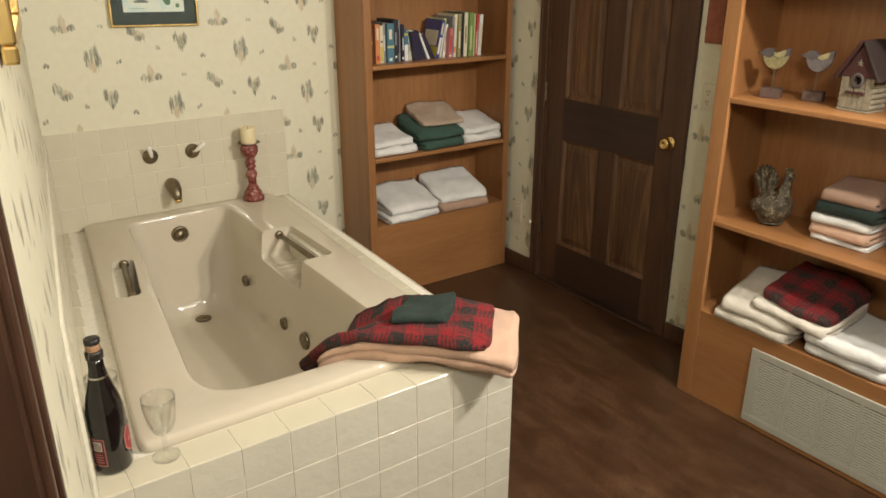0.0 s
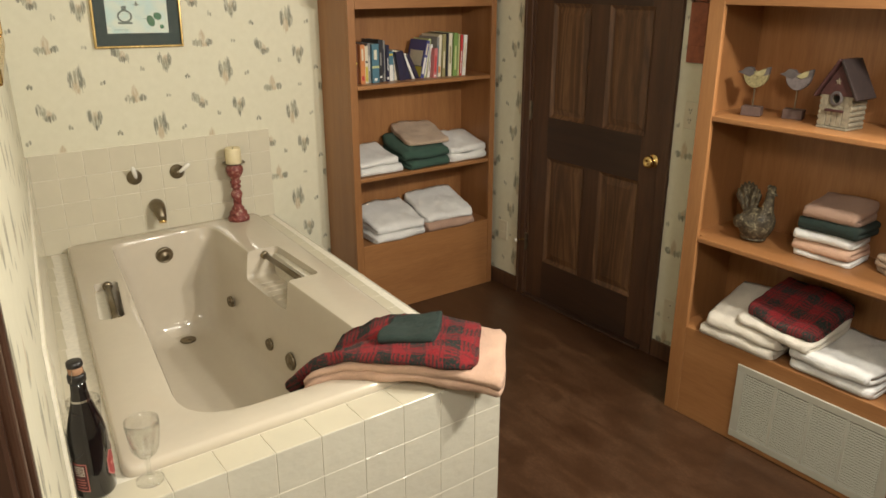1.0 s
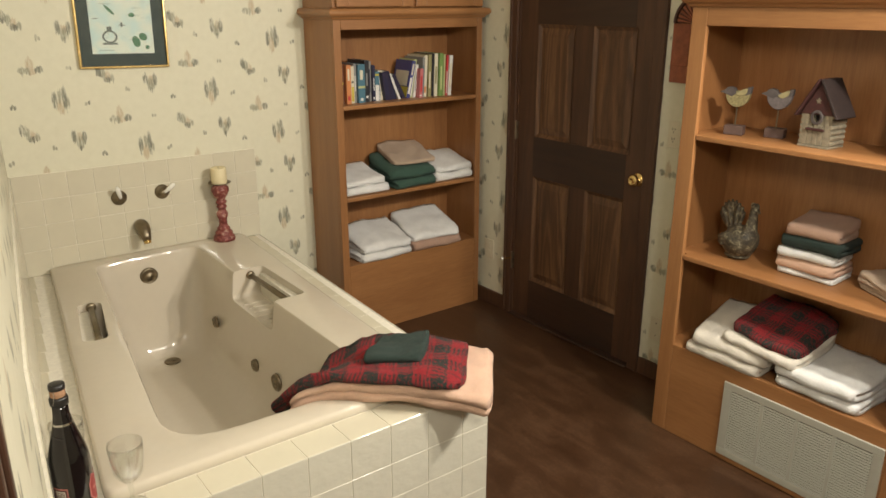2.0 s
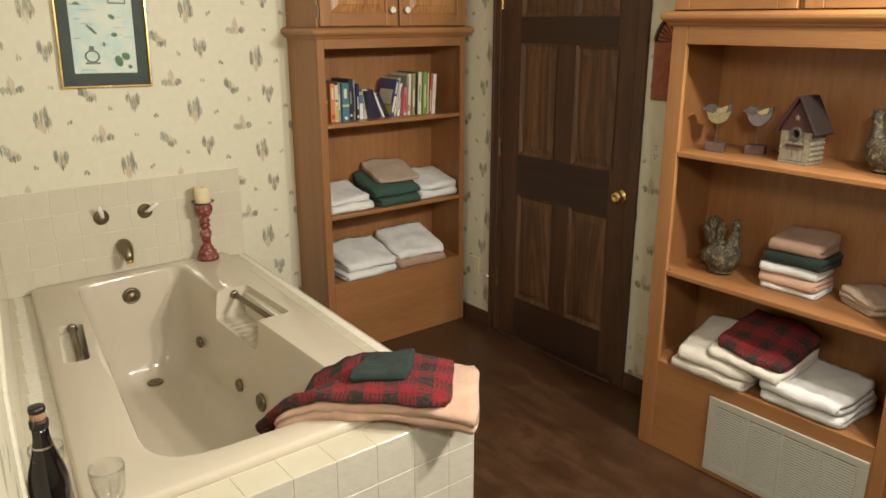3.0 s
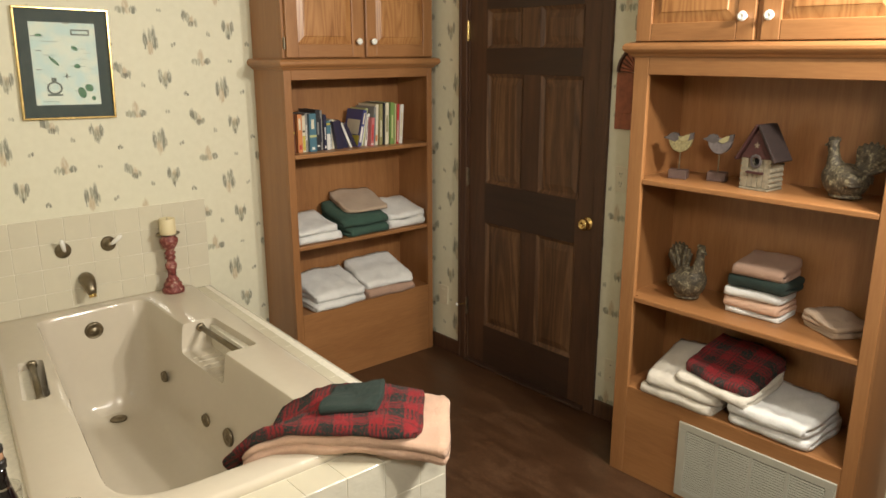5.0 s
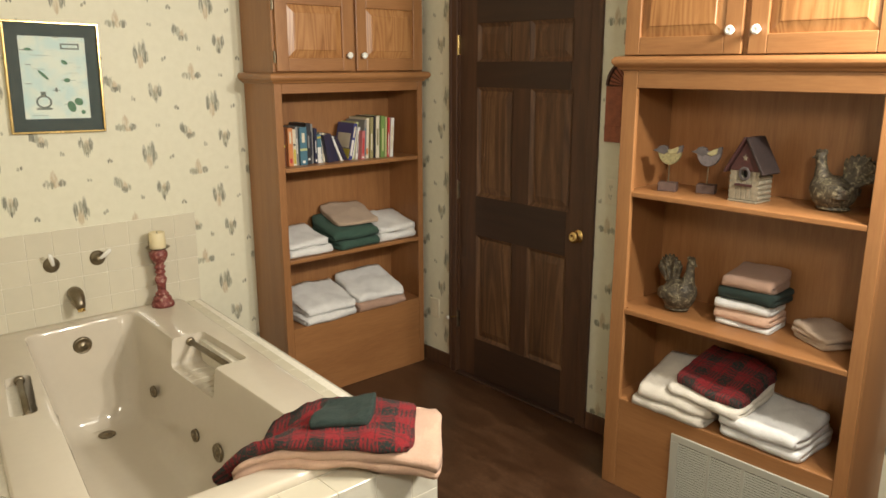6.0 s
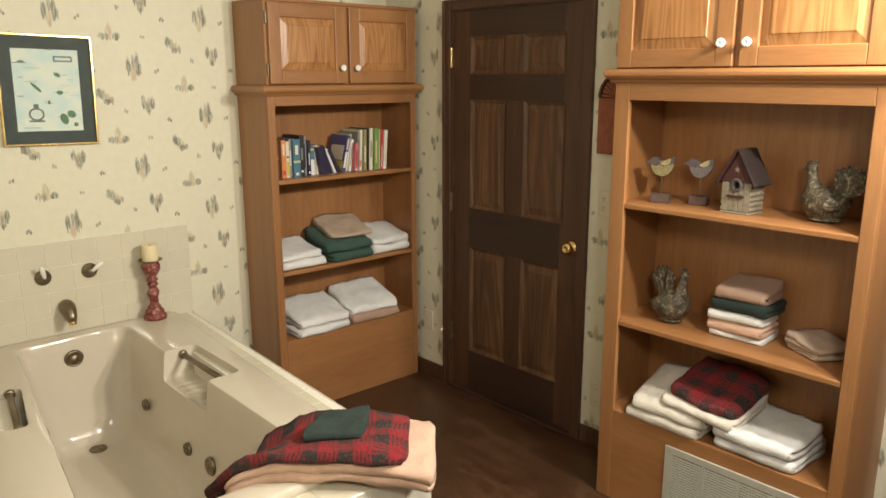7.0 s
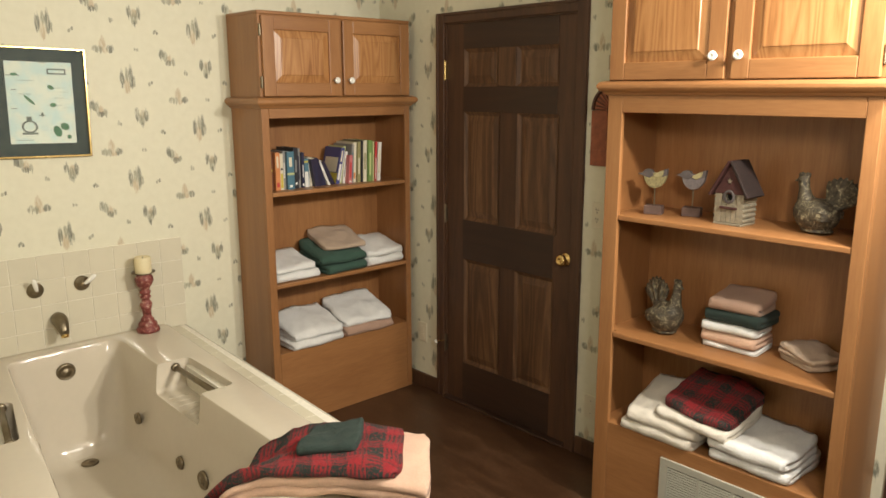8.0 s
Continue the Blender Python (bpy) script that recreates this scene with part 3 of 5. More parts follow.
        part("panel", pan, OAK_FIGURED, d, "raised oak panel with cathedral grain")
        bm = lathe([(0.0, 0.0), (0.008, 0.0), (0.007, 0.010), (0.014, 0.016), (0.0165, 0.022), (0.014, 0.028), (0.006, 0.030), (0.005, 0.028), (0.0, 0.028)], 20)
        bm.transform(pose((dw - 0.033) if k == 0 else 0.033, -0.019, 0.075, 90, 0, 0))
        part("knob", bm, CERAMIC, d, "round white ceramic knob", smooth=True)
        for hz in (0.065, z1 - z0 - 0.065):
            hx = -0.006 if k == 0 else dw + 0.006
            bm = box(hx - 0.005, hx + 0.005, -0.006, 0.0, hz - 0.028, hz + 0.028, 0.002)
            tube([(hx, -0.009, hz - 0.026), (hx, -0.009, hz + 0.026)], 0.0045, 8, bm=bm)
            part("hinge", bm, BRASS_DULL, d, "small brass hinge")
    return u


LF = 0.298
unit_l = shelf_unit(pose(1.392, 0, 0), 0.906, LF, 0.040, 0.034, (0.396, 0.760, 1.222), 1.578, 1.650, 2.055, (1.682, 2.048),
                    "honey oak built-in shelf unit with towels and books")
# the unit beside the door stands on the door wall and faces into the room
RX, RY0 = 2.008, -1.809
unit_r = shelf_unit(pose(XB, RY0, 0, 0, 0, -90), 0.946, XB - RX, 0.064, 0.044, (0.392, 0.775, 1.243), 1.628, 1.716, 2.20, (1.745, 2.19),
                    "honey oak built-in shelf unit with ornaments and towels")

# ---- tiled platform and tub ----
ZD, YF = 0.572, -1.945
ZR = 0.602


def rim_x(y):
    return 0.095 + 0.124 * y


def rim_r(y):
    return 0.980 + 0.064 * y


def xt(y):
    """Outer edge of the platform, a little out of square with the door wall."""
    return 1.079 + 0.058 * y


FRONT = -1.835        # front of the tub's rim


deck = tagged(new("tub_platform"), "tub platform faced with cream ceramic tiles", "platform", kind="structure")
bm = bmesh.new()
q = [(xd(0) + 0.002, -0.001), (xt(0) - 0.002, -0.001), (xt(YF) - 0.002, YF + 0.002), (xd(YF) + 0.002, YF + 0.002)]
inner = [(0.20, -0.06), (0.85, -0.06), (0.79, -1.77), (0.0, -1.77)]
lo = [bm.verts.new((x, y, 0)) for x, y in q]
hi = [bm.verts.new((x, y, ZD - 0.002)) for x, y in q]
ih = [bm.verts.new((x, y, ZD - 0.002)) for x, y in inner]
il = [bm.verts.new((x, y, 0)) for x, y in inner]
for i in range(4):
    j = (i + 1) % 4
    bm.faces.new((lo[i], lo[j], hi[j], hi[i]))
    bm.faces.new((hi[i], hi[j], ih[j], ih[i]))
    bm.faces.new((ih[i], ih[j], il[j], il[i]))
    bm.faces.new((il[i], il[j], lo[j], lo[i]))
bmesh.ops.recalc_face_normals(bm, faces=bm.faces)
part("core", bm, GROUT, deck)

# tub body: one closed shell from nested loops
def outline(d, z, round_):
    c = [(rim_x(-0.004) + d, -0.004 - d), (rim_r(-0.004) - d, -0.004 - d), (rim_r(FRONT) - d, FRONT + d), (rim_x(FRONT) + d, FRONT + d)]
    return [Vector((p.x, p.y, z)) for p in rounded(c, round_)]


def basin(corners, z, r):
    return [Vector((p.x, p.y, z)) for p in rounded(corners, r)]


B0 = [(0.262, -0.105), (0.715, -0.085), (0.705, -1.738), (0.062, -1.716)]


def shrink(c, l, r, bk, fr):
    return [(c[0][0] + l, c[0][1] - bk), (c[1][0] - r, c[1][1] - bk), (c[2][0] - r, c[2][1] + fr), (c[3][0] + l, c[3][1] + fr)]


loops = [outline(0.03, 0.06, 0.03), outline(0.012, ZD - 0.02, 0.035), outline(0.0, ZD + 0.002, 0.04), outline(0.0, ZR - 0.012, 0.04), outline(0.004, ZR - 0.004, 0.04), outline(0.012, ZR, 0.04),
         basin(shrink(B0, -0.018, -0.018, -0.018, -0.018), ZR, (0.075, 0.075, 0.095, 0.170)), basin(shrink(B0, -0.006, -0.006, -0.006, -0.006), ZR - 0.004, (0.075, 0.075, 0.095, 0.170)), basin(B0, ZR - 0.016, (0.075, 0.075, 0.095, 0.170)),
         basin(shrink(B0, 0.012, 0.012, 0.02, 0.06), 0.48, (0.09, 0.09, 0.110, 0.185)), basin(shrink(B0, 0.028, 0.028, 0.045, 0.16), 0.34, (0.10, 0.10, 0.120, 0.195)),
         basin(shrink(B0, 0.05, 0.05, 0.075, 0.28), 0.22, (0.11, 0.11, 0.130, 0.205)), basin(shrink(B0, 0.066, 0.066, 0.092, 0.36), 0.165, (0.11, 0.11, 0.130, 0.205)),
         basin(shrink(B0, 0.095, 0.095, 0.12, 0.42), 0.135, (0.10, 0.10, 0.120, 0.195)), basin(shrink(B0, 0.14, 0.14, 0.17, 0.48), 0.128, (0.08, 0.08, 0.100, 0.175))]
bm = bmesh.new()
rings = [[bm.verts.new(p) for p in lp] for lp in loops]
for r, s in zip(rings, rings[1:]):
    for i in range(len(r)):
        j = (i + 1) % len(r)
        bm.faces.new((r[i], r[j], s[j], s[i]))
bm.faces.new(rings[0][::-1])
bm.faces.new(rings[-1])
bmesh.ops.recalc_face_normals(bm, faces=bm.faces)
tub = thing("bathtub", Matrix(), "biscuit acrylic drop-in whirlpool tub with brass jets", "bathtub")
shell = part("shell", bm, TUBM, tub, smooth=True)
cut_from(shell, [box(0.58, 0.850, -0.955, -0.545, 0.475, 0.70, 0.022, 3), add(None, box(-0.042, 0.042, -0.185, 0.185, 0.485, 0.70, 0.024, 4), pose(0.100, -0.735, 0, 0, 0, -9.7))])
for p in shell.data.polygons:
    p.use_smooth = True
shell.data.set_sharp_from_angle(angle=radians(38))


def rail(x0, y0, y1, z, x1=None):
    x1 = x0 if x1 is None else x1
    bm = tube([(x0, y0, z), (x1, y1, z)], 0.0115, 14)
    for x, y, s in ((x0, y0, -1), (x1, y1, 1)):
        tube([(x, y, z), (x, y + s * 0.010, z), (x, y + s * 0.014, z)], [0.019, 0.018, 0.012], 16, bm=bm)
    return bm


part("grab_bar", rail(0.789, -0.548, -0.952, 0.572), BRASS_DULL, tub, "dull brass grab bar", smooth=True)
part("grab_bar", rail(0.134, -0.559, -0.912, 0.588, 0.082), BRASS_DULL, tub, "dull brass grab bar", smooth=True)
# ribbed soap ledge under the bar
for k in range(6):
    y = -0.632 - 0.050 * k
    part("soap_rib", tube([(0.712, y, 0.471), (0.722, y, 0.4735), (0.806, y, 0.4735), (0.816, y, 0.471)], 0.0055, 10), TUBM, tub, smooth=True)


def disc(r, h, face=None):
    return lathe([(0, 0), (r, 0), (r, h * 0.5), (r * 0.86, h), (r * 0.8, h * 0.8), (r * 0.3, h * 0.85), (r * 0.26, h * 1.15), (0, h * 1.2)], 24)


bm = disc(0.040, 0.016)
bm.transform(pose(0.479, -0.108, 0.508, 90 + 7, 0, 0))
part("overflow_plate", bm, BRASS_DULL, tub, "round brass overflow plate", smooth=True)
bm = disc(0.036, 0.006)
bm.transform(pose(0.493, -0.272, 0.131, 0, 0, 0))
part("drain", bm, BRASS_DULL, tub, "round brass drain", smooth=True)
JETS = [(0.672, -0.404, 0.329, -1, 0.026), (0.672, -0.825, 0.284, -1, 0.027), (0.672, -1.028, 0.292, -1, 0.037), (0.209, -0.655, 0.436, 1, 0.024)]
for x, y, z, s, r in JETS:
    bm = disc(r, 0.014)
    bm.transform(pose(x, y, z, 0, 90 * s, 0))
    part("jet", bm, BRASS_DULL, tub, "round brass water jet", smooth=True)

# taps on the tiled splash
def tap(x, z, lean):
    tp = thing("tap", pose(x, -0.0095, z), "aged brass tap with a white ceramic lever", "tap")
    bm = lathe([(0, 0), (0.034, 0), (0.034, 0.004), (0.026, 0.010), (0.016, 0.014), (0.015, 0.034), (0.010, 0.038), (0, 0.039)], 24)
    bm.transform(pose(0, 0, 0, 90, 0, 0))
    part("base", bm, BRASS_DULL, tp, smooth=True)
    c, s = math.cos(radians(lean)), math.sin(radians(lean))
    bm = tube([(0, -0.030, 0), (0.012 * c, -0.036, 0.012 * s), (0.03 * c, -0.044, 0.03 * s), (0.052 * c, -0.05, 0.052 * s), (0.062 * c, -0.052, 0.062 * s)], [0.007, 0.008, 0.0105, 0.010, 0.005], 12)
    part("lever", bm, CERAMIC, tp, "white ceramic lever", smooth=True)
    return tp


tap(0.420, 0.866, 104)
tap(0.612, 0.866, 42)
spout = thing("tub_spout", pose(0.497, -0.0095, 0.722), "aged brass tub spout curving down", "spout")
pts = [(0, 0.0, 0.0), (0, -0.018, 0.001), (0, -0.038, -0.004), (0, -0.060, -0.018), (0, -0.076, -0.038), (0, -0.084, -0.054)]
part("body", tube(pts, [0.031, 0.033, 0.032, 0.028, 0.022, 0.0175], 18), BRASS_DULL, spout, smooth=True)
part("nozzle", tube([(0, -0.083, -0.051), (0, -0.087, -0.066)], 0.0160, 18), BRASS, spout, "brighter worn brass tip", smooth=True)

# ---- cloth ----
def towel_mesh(w, d, th, layers, seed=0, rise=0.0, wobble=0.009, slump=0.0, bend=None, nx=26, skew=0.0):
    """Folded cloth: a zigzag of layers with rounded folds, w wide in x, fold at -d/2 in y, on z 0. bend(v) shapes it further."""
    rnd = random.Random(seed)
    line = []
    r = th / 2
    for k in range(layers):
        z = th * (k + 0.5)
        ys = [d / 2 - r - (0.010 * rnd.random()), -d / 2 + r + 0.006 * rnd.random()]
        if k % 2:
            ys = ys[::-1]
        n = 13
        for i in range(n):
            line.append((ys[0] + (ys[1] - ys[0]) * i / (n - 1), z))
        if k < layers - 1:
            yc, zc = ys[1], th * (k + 1)
            s = -1 if k % 2 == 0 else 1
            for a in (-50, -18, 18, 50):
                line.append((yc + s * r * 1.05 * math.cos(radians(a)), zc + r * math.sin(radians(a))))
    pts = [Vector((y, z)) for y, z in line]
    left, right, arc = [], [], [0.0]
    for i, p in enumerate(pts):
        t = (pts[min(i + 1, len(pts) - 1)] - pts[max(i - 1, 0)]).normalized()
        nrm = Vector((-t.y, t.x))
        left.append(p + nrm * r * 0.97)
        right.append(p - nrm * r * 0.97)
        if i:
            arc.append(arc[-1] + (p - pts[i - 1]).length)
    prof = [(p, a) for p, a in zip(left, arc)] + [(p, a) for p, a in zip(right[::-1], arc[::-1])]
    bm = bmesh.new()
    uv = bm.loops.layers.uv.new("UVMap")
    off = Vector((seed * 1.37, seed * 0.71, seed * 2.3))
    rings, total = [], th * layers
    data = {}
    for i in range(nx + 1):
        u = i / nx
        ring = []
        edge = min(u, 1 - u)
        fat = 1.0 if edge > 0.03 else (0.93 if edge > 0.01 else 0.6)
        for (p, a) in prof:
            mid = th * (math.floor(min(max(p.y / th, 0), layers - 0.01)) + 0.5)
            y, z = p.x, mid + (p.y - mid) * fat
            x = (u - 0.5) * w * (1 + 0.012 * noise.noise(Vector((z * 30, seed, 0.3)))) + skew * z
            q = Vector((x * 9, y * 9, z * 22)) + off
            q2 = Vector((x * 26, y * 26, z * 40)) + off
            side = (abs(u - 0.5) * 2) ** 6
            sx, sy = abs(u - 0.5) * 2, min(1.0, abs(y) * 2 / d)
            pull = max(1.0, (sx ** 9 + sy ** 9) ** (1 / 9))
            x, y = x / pull, y / pull
            up = z / total
            yy = y + wobble * 1.4 * noise.noise(q + Vector((3, 1, 7)))
            ridge = 0.5 - abs(noise.noise(Vector((x * 13 + y * 5, y * 11 - x * 4, seed * 3.1))))
            crumple = wobble * 0.9 * max(0.0, ridge - 0.28) * 2.2 * up
            zz = z + crumple + wobble * (noise.noise(q) + 0.4 * noise.noise(q2)) * (0.35 + up) - side * up * min(0.012, 0.16 * total) + rise * (y / d + 0.5) * up - slump * (abs(u - 0.5) * 2) ** 3 * up * total
            v = Vector((x + wobble * noise.noise(q + Vector((9, 4, 2))), yy, max(zz, 0.0006 if up < 0.2 else zz)))
            if bend:
                v = bend(v)
            b = bm.verts.new(v)
            data[b] = (x, a)
            ring.append(b)
        rings.append(ring)
    n = len(prof)
    for r0, r1 in zip(rings, rings[1:]):
        for k in range(n):
            f = bm.faces.new((r0[k], r0[(k + 1) % n], r1[(k + 1) % n], r1[k]))
            for lp in f.loops:
                lp[uv].uv = data[lp.vert]
    m = len(pts)
    for ring, flip in ((rings[0], False), (rings[-1], True)):
        for k in range(m - 1):
            q = (ring[k], ring[k + 1], ring[n - 2 - k], ring[n - 1 - k])
            f = bm.faces.new(q if not flip else q[::-1])
            for lp in f.loops:
                lp[uv].uv = data[lp.vert]
    bmesh.ops.recalc_face_normals(bm, faces=bm.faces)
    return bm


def towel(name, m, mat, label, category, w, d, th, layers, group="", **kw):
    ob = part(name, towel_mesh(w, d, th, layers, **kw), mat, smooth=True)
    ob.matrix_world = m
    return tagged(ob, label, category, group)


# left unit, bottom shelf (top at 0.408) and second shelf (0.760)
G1, G2 = "folded towels on the oak shelves by the wall", "folded towels beside the door"
Z = 0.397
towel("folded_towel", pose(1.668, -0.172, Z, 0, 0, 1), WHITE_TERRY, "white folded towel at the bottom of a stack on a shelf", "towel", 0.330, 0.265, 0.022, 2, G1, seed=1, rise=0.012)
towel("folded_towel", pose(1.672, -0.168, Z + 0.045, 0, 0, 1), WHITE_TERRY, "white towel with rumpled top folded on another towel", "towel", 0.315, 0.265, 0.0185, 2, G1, seed=2, rise=0.072, wobble=0.009)
towel("folded_towel", pose(2.005, -0.172, Z, 0, 0, -1), ROSE_TERRY, "rosy tan folded towel under a white one", "towel", 0.330, 0.265, 0.024, 2, G1, seed=3, rise=0.02)
towel("folded_towel", pose(2.005, -0.162, Z + 0.049, 0, 0, -2), WHITE_TERRY, "white towel with rumpled top on a tan towel", "towel", 0.322, 0.265, 0.0175, 2, G1, seed=4, rise=0.094, wobble=0.010)
Z = 0.761
towel("folded_towel", pose(1.573, -0.152, Z, 0, 0, 1), WHITE_TERRY, "white folded hand towel on an oak shelf", "towel", 0.275, 0.25, 0.0215, 2, G1, seed=5, rise=0.01)
towel("folded_towel", pose(1.562, -0.150, Z + 0.044, 0, 0, 2), WHITE_TERRY, "white hand towel folded on another", "towel", 0.252, 0.24, 0.0155, 2, G1, seed=6, rise=0.044, wobble=0.008)
towel("folded_towel", pose(1.868, -0.160, Z, 0, 0, 1), GREEN_TERRY, "deep green folded towel on an oak shelf", "towel", 0.275, 0.255, 0.0235, 2, G1, seed=7, rise=0.02)
towel("folded_towel", pose(1.858, -0.156, Z + 0.048, 0, 0, -1), GREEN_TERRY, "deep green towel folded on its pair", "towel", 0.295, 0.25, 0.0255, 2, G1, seed=8, rise=0.062)
towel("folded_towel", pose(1.890, -0.142, Z + 0.143, 13, 0, -5), TAN_TERRY, "tan washcloth folded on green towels", "towel", 0.255, 0.245, 0.011, 2, G1, seed=9, rise=0.014, wobble=0.009)
towel("folded_towel", pose(2.133, -0.156, Z, 0, 0, 1), WHITE_TERRY, "white folded hand towel beside green towels", "towel", 0.255, 0.25, 0.0235, 2, G1, seed=10, rise=0.01)
towel("folded_towel", pose(2.138, -0.154, Z + 0.048, 0, 0, -1), WHITE_TERRY, "white hand towel with soft rounded fold", "towel", 0.262, 0.25, 0.016, 2, G1, seed=11, rise=0.056, wobble=0.008)

# right unit, bottom shelf (0.392) and second shelf (0.775); fronts turned into the room
Z = 0.393
towel("folded_towel", pose(2.138, -2.082, Z, 0, 0, -89), CREAM_TERRY, "off-white folded bath towel on the bottom shelf", "towel", 0.318, 0.275, 0.020, 2, G2, seed=12, rise=0.012)
towel("folded_towel", pose(2.142, -2.104, Z + 0.041, 0, 0, -88), CREAM_TERRY, "off-white bath towel folded on another", "towel", 0.312, 0.27, 0.0225, 2, G2, seed=13, rise=0.095, wobble=0.008)
towel("folded_towel", pose(2.158, -2.448, Z, 0, 0, -91), WHITE_TERRY, "white folded bath towel on the bottom shelf", "towel", 0.305, 0.275, 0.0215, 2, G2, seed=14, rise=0.008)
towel("folded_towel", pose(2.150, -2.442, Z + 0.044, 0, 0, -92), WHITE_TERRY, "thick white towel with loose ends on another", "towel", 0.302, 0.275, 0.0225, 2, G2, seed=15, rise=0.030, wobble=0.010)
towel("folded_towel", pose(2.146, -2.232, Z + 0.109, 9, 3, -93), CREAM_TERRY, "cream towel laid across two towel stacks", "towel", 0.312, 0.275, 0.0165, 2, G2, seed=16, rise=0.035)
towel("folded_towel", pose(2.160, -2.244, Z + 0.150, 12, 3, -94), PLAID, "red and green tartan towel on a cream one", "towel", 0.283, 0.265, 0.0165, 2, G2, seed=17, rise=0.034)
Z = 0.776
zz = Z
for k, (mat, th, n, what) in enumerate(((WHITE_TERRY, 0.010, 2, "white hand towel at the bottom of a tidy stack"), (PEACH_TERRY, 0.0215, 2, "peach hand towel in a tidy stack"), (WHITE_TERRY, 0.0175, 2, "white hand towel in a tidy stack"),
                                        (SLATE_TERRY, 0.022, 2, "dark slate-green hand towel in a tidy stack"), (ROSE_TERRY, 0.023, 2, "rosy tan hand towel on top of a stack"))):
    w = (0.208, 0.212, 0.214, 0.214, 0.192)[k]
    towel("folded_towel", pose(2.207, (-2.290, -2.287, -2.284, -2.300, -2.300)[k], zz, 0, 0, (-88, -89, -86, -91, -88)[k]), mat, what, "towel", w, (0.165, 0.168, 0.172, 0.178, 0.17)[k], th, n, G2, seed=20 + k, rise=0.024 if k == 4 else 0.004, wobble=0.005)
    zz += th * n + 0.001
zz = Z
for k in range(2):
    towel("washcloth", pose(2.228 - 0.004 * k, -2.562 + 0.006 * k, zz, 0, 0, (-33, -29)[k]), TAN_TERRY, "small tan washcloth folded in a low pile", "washcloth", 0.165 - 0.006 * k, 0.172, 0.0105, 2, "tan washcloths", seed=30 + k, rise=0.016 * k + 0.003)
    zz += 0.022

# the pile on the tub's front corner
def drape(v):
    """Sags over the platform's front edge and into the tub."""
    out = v.copy()
    out.z -= max(0.0, -1.93 - v.y) * 0.30
    deep = min(0.755 - v.x, v.y + 1.77)
    if deep > 0:
        out.z -= 0.42 * deep + 2.2 * deep * deep
    return out


def world_bend(m):
    inv = m.inverted()
    return lambda v: inv @ drape(m @ v)


m = pose(0.727, -1.775, 0.603, 0, 0, 140)
towel("bath_towel", m, PEACH_TERRY, "peach bath towel folded over the tub's tiled corner", "towel", 0.605, 0.305, 0.029, 2, "towels on the tub corner", seed=40, wobble=0.011, bend=world_bend(m), nx=34)
m = pose(0.669, -1.733, 0.662, 0, 0, -40)


def tail_end(v, lay=world_bend(m)):
    """The end that hangs into the tub is gathered towards the fold."""
    t = min(1.0, max(0.0, (-0.15 - v.x) / 0.15))
    return lay(Vector((v.x, v.y * (1 - 0.66 * t) - 0.06 * t, v.z * (1 - 0.45 * t))))


towel("tartan_towel", m, PLAID, "red and green tartan towel draped on a peach towel", "towel", 0.585, 0.272, 0.0205, 2, "towels on the tub corner", seed=41, wobble=0.013, bend=tail_end, nx=38)
m = pose(0.735, -1.792, 0.700, 0, 0, -32)


def slanted(v, lay=world_bend(m)):
    return lay(Vector((v.x + 0.28 * v.y, v.y, v.z)))


towel("washcloth", m, SLATE_TERRY, "dark slate-green washcloth folded on tartan cloth", "washcloth", 0.170, 0.145, 0.0155, 2, "towels on the tub corner", seed=42, wobble=0.009, rise=0.008, bend=slanted)

# ---- books ----
def book(x, w, h, d, cover, lean=0.0, bars=(), y=-0.05, label="", face=()):
    """Upright book, spine towards the room; lean in degrees about y."""
    piv = 0.0 if lean >= 0 else w
    m = pose(x + piv, y, 1.2225, 0, lean, 0) @ pose(-piv, 0, 0)
    b = thing("book", m, label, "book", "books on the top shelf")
    bm = box(0, 0.0018, -d, 0, 0, h)
    box(w - 0.0018, w, -d, 0, 0, h, bm=bm)
    box(0.0012, w - 0.0012, -d, -d + 0.0022, 0, h, bm=bm)
    part("cover", bm, cover, b)
    part("pages", box(0.002, w - 0.002, -d + 0.0025, -0.004, 0.003, h - 0.003), PAGES, b)
    for z0, z1, mat, ins in bars:
        part("spine_print", box(w * ins, w * (1 - ins), -d - 0.0006, -d + 0.001, h * z0, h * z1), mat, b)
    for y0, y1, z0, z1, mat in face:
        part("cover_print", box(-0.0007, 0.001, -d * y1, -d * y0, h * z0, h * z1), mat, b)
    return b


def cover_mat(name, c):
    return plain("cover_" + name, c, 0.38, var=0.08, scale=25, bumpy=0.03)


PAGES = plain("book_pages", (0.68, 0.63, 0.52), 0.9, var=0.08, scale=80)
C = {n: cover_mat(n, c) for n, c in dict(brown=(0.16, 0.06, 0.03), orange=(0.62, 0.24, 0.09), cream=(0.66, 0.60, 0.46), blue=(0.075, 0.175, 0.235), black=(0.03, 0.03, 0.035), navy=(0.024, 0.024, 0.058), white=(0.72, 0.70, 0.66),
                                                    yellow=(0.55, 0.45, 0.07), purple=(0.030, 0.024, 0.050), green=(0.17, 0.27, 0.08), lime=(0.48, 0.50, 0.24), red=(0.50, 0.05, 0.05), grey=(0.25, 0.24, 0.23), pink=(0.52, 0.16, 0.16), olive=(0.28, 0.25, 0.12), royal=(0.055, 0.06, 0.20)).items()}
W, K, Yl = C["white"], C["black"], C["yellow"]
x = 1.474
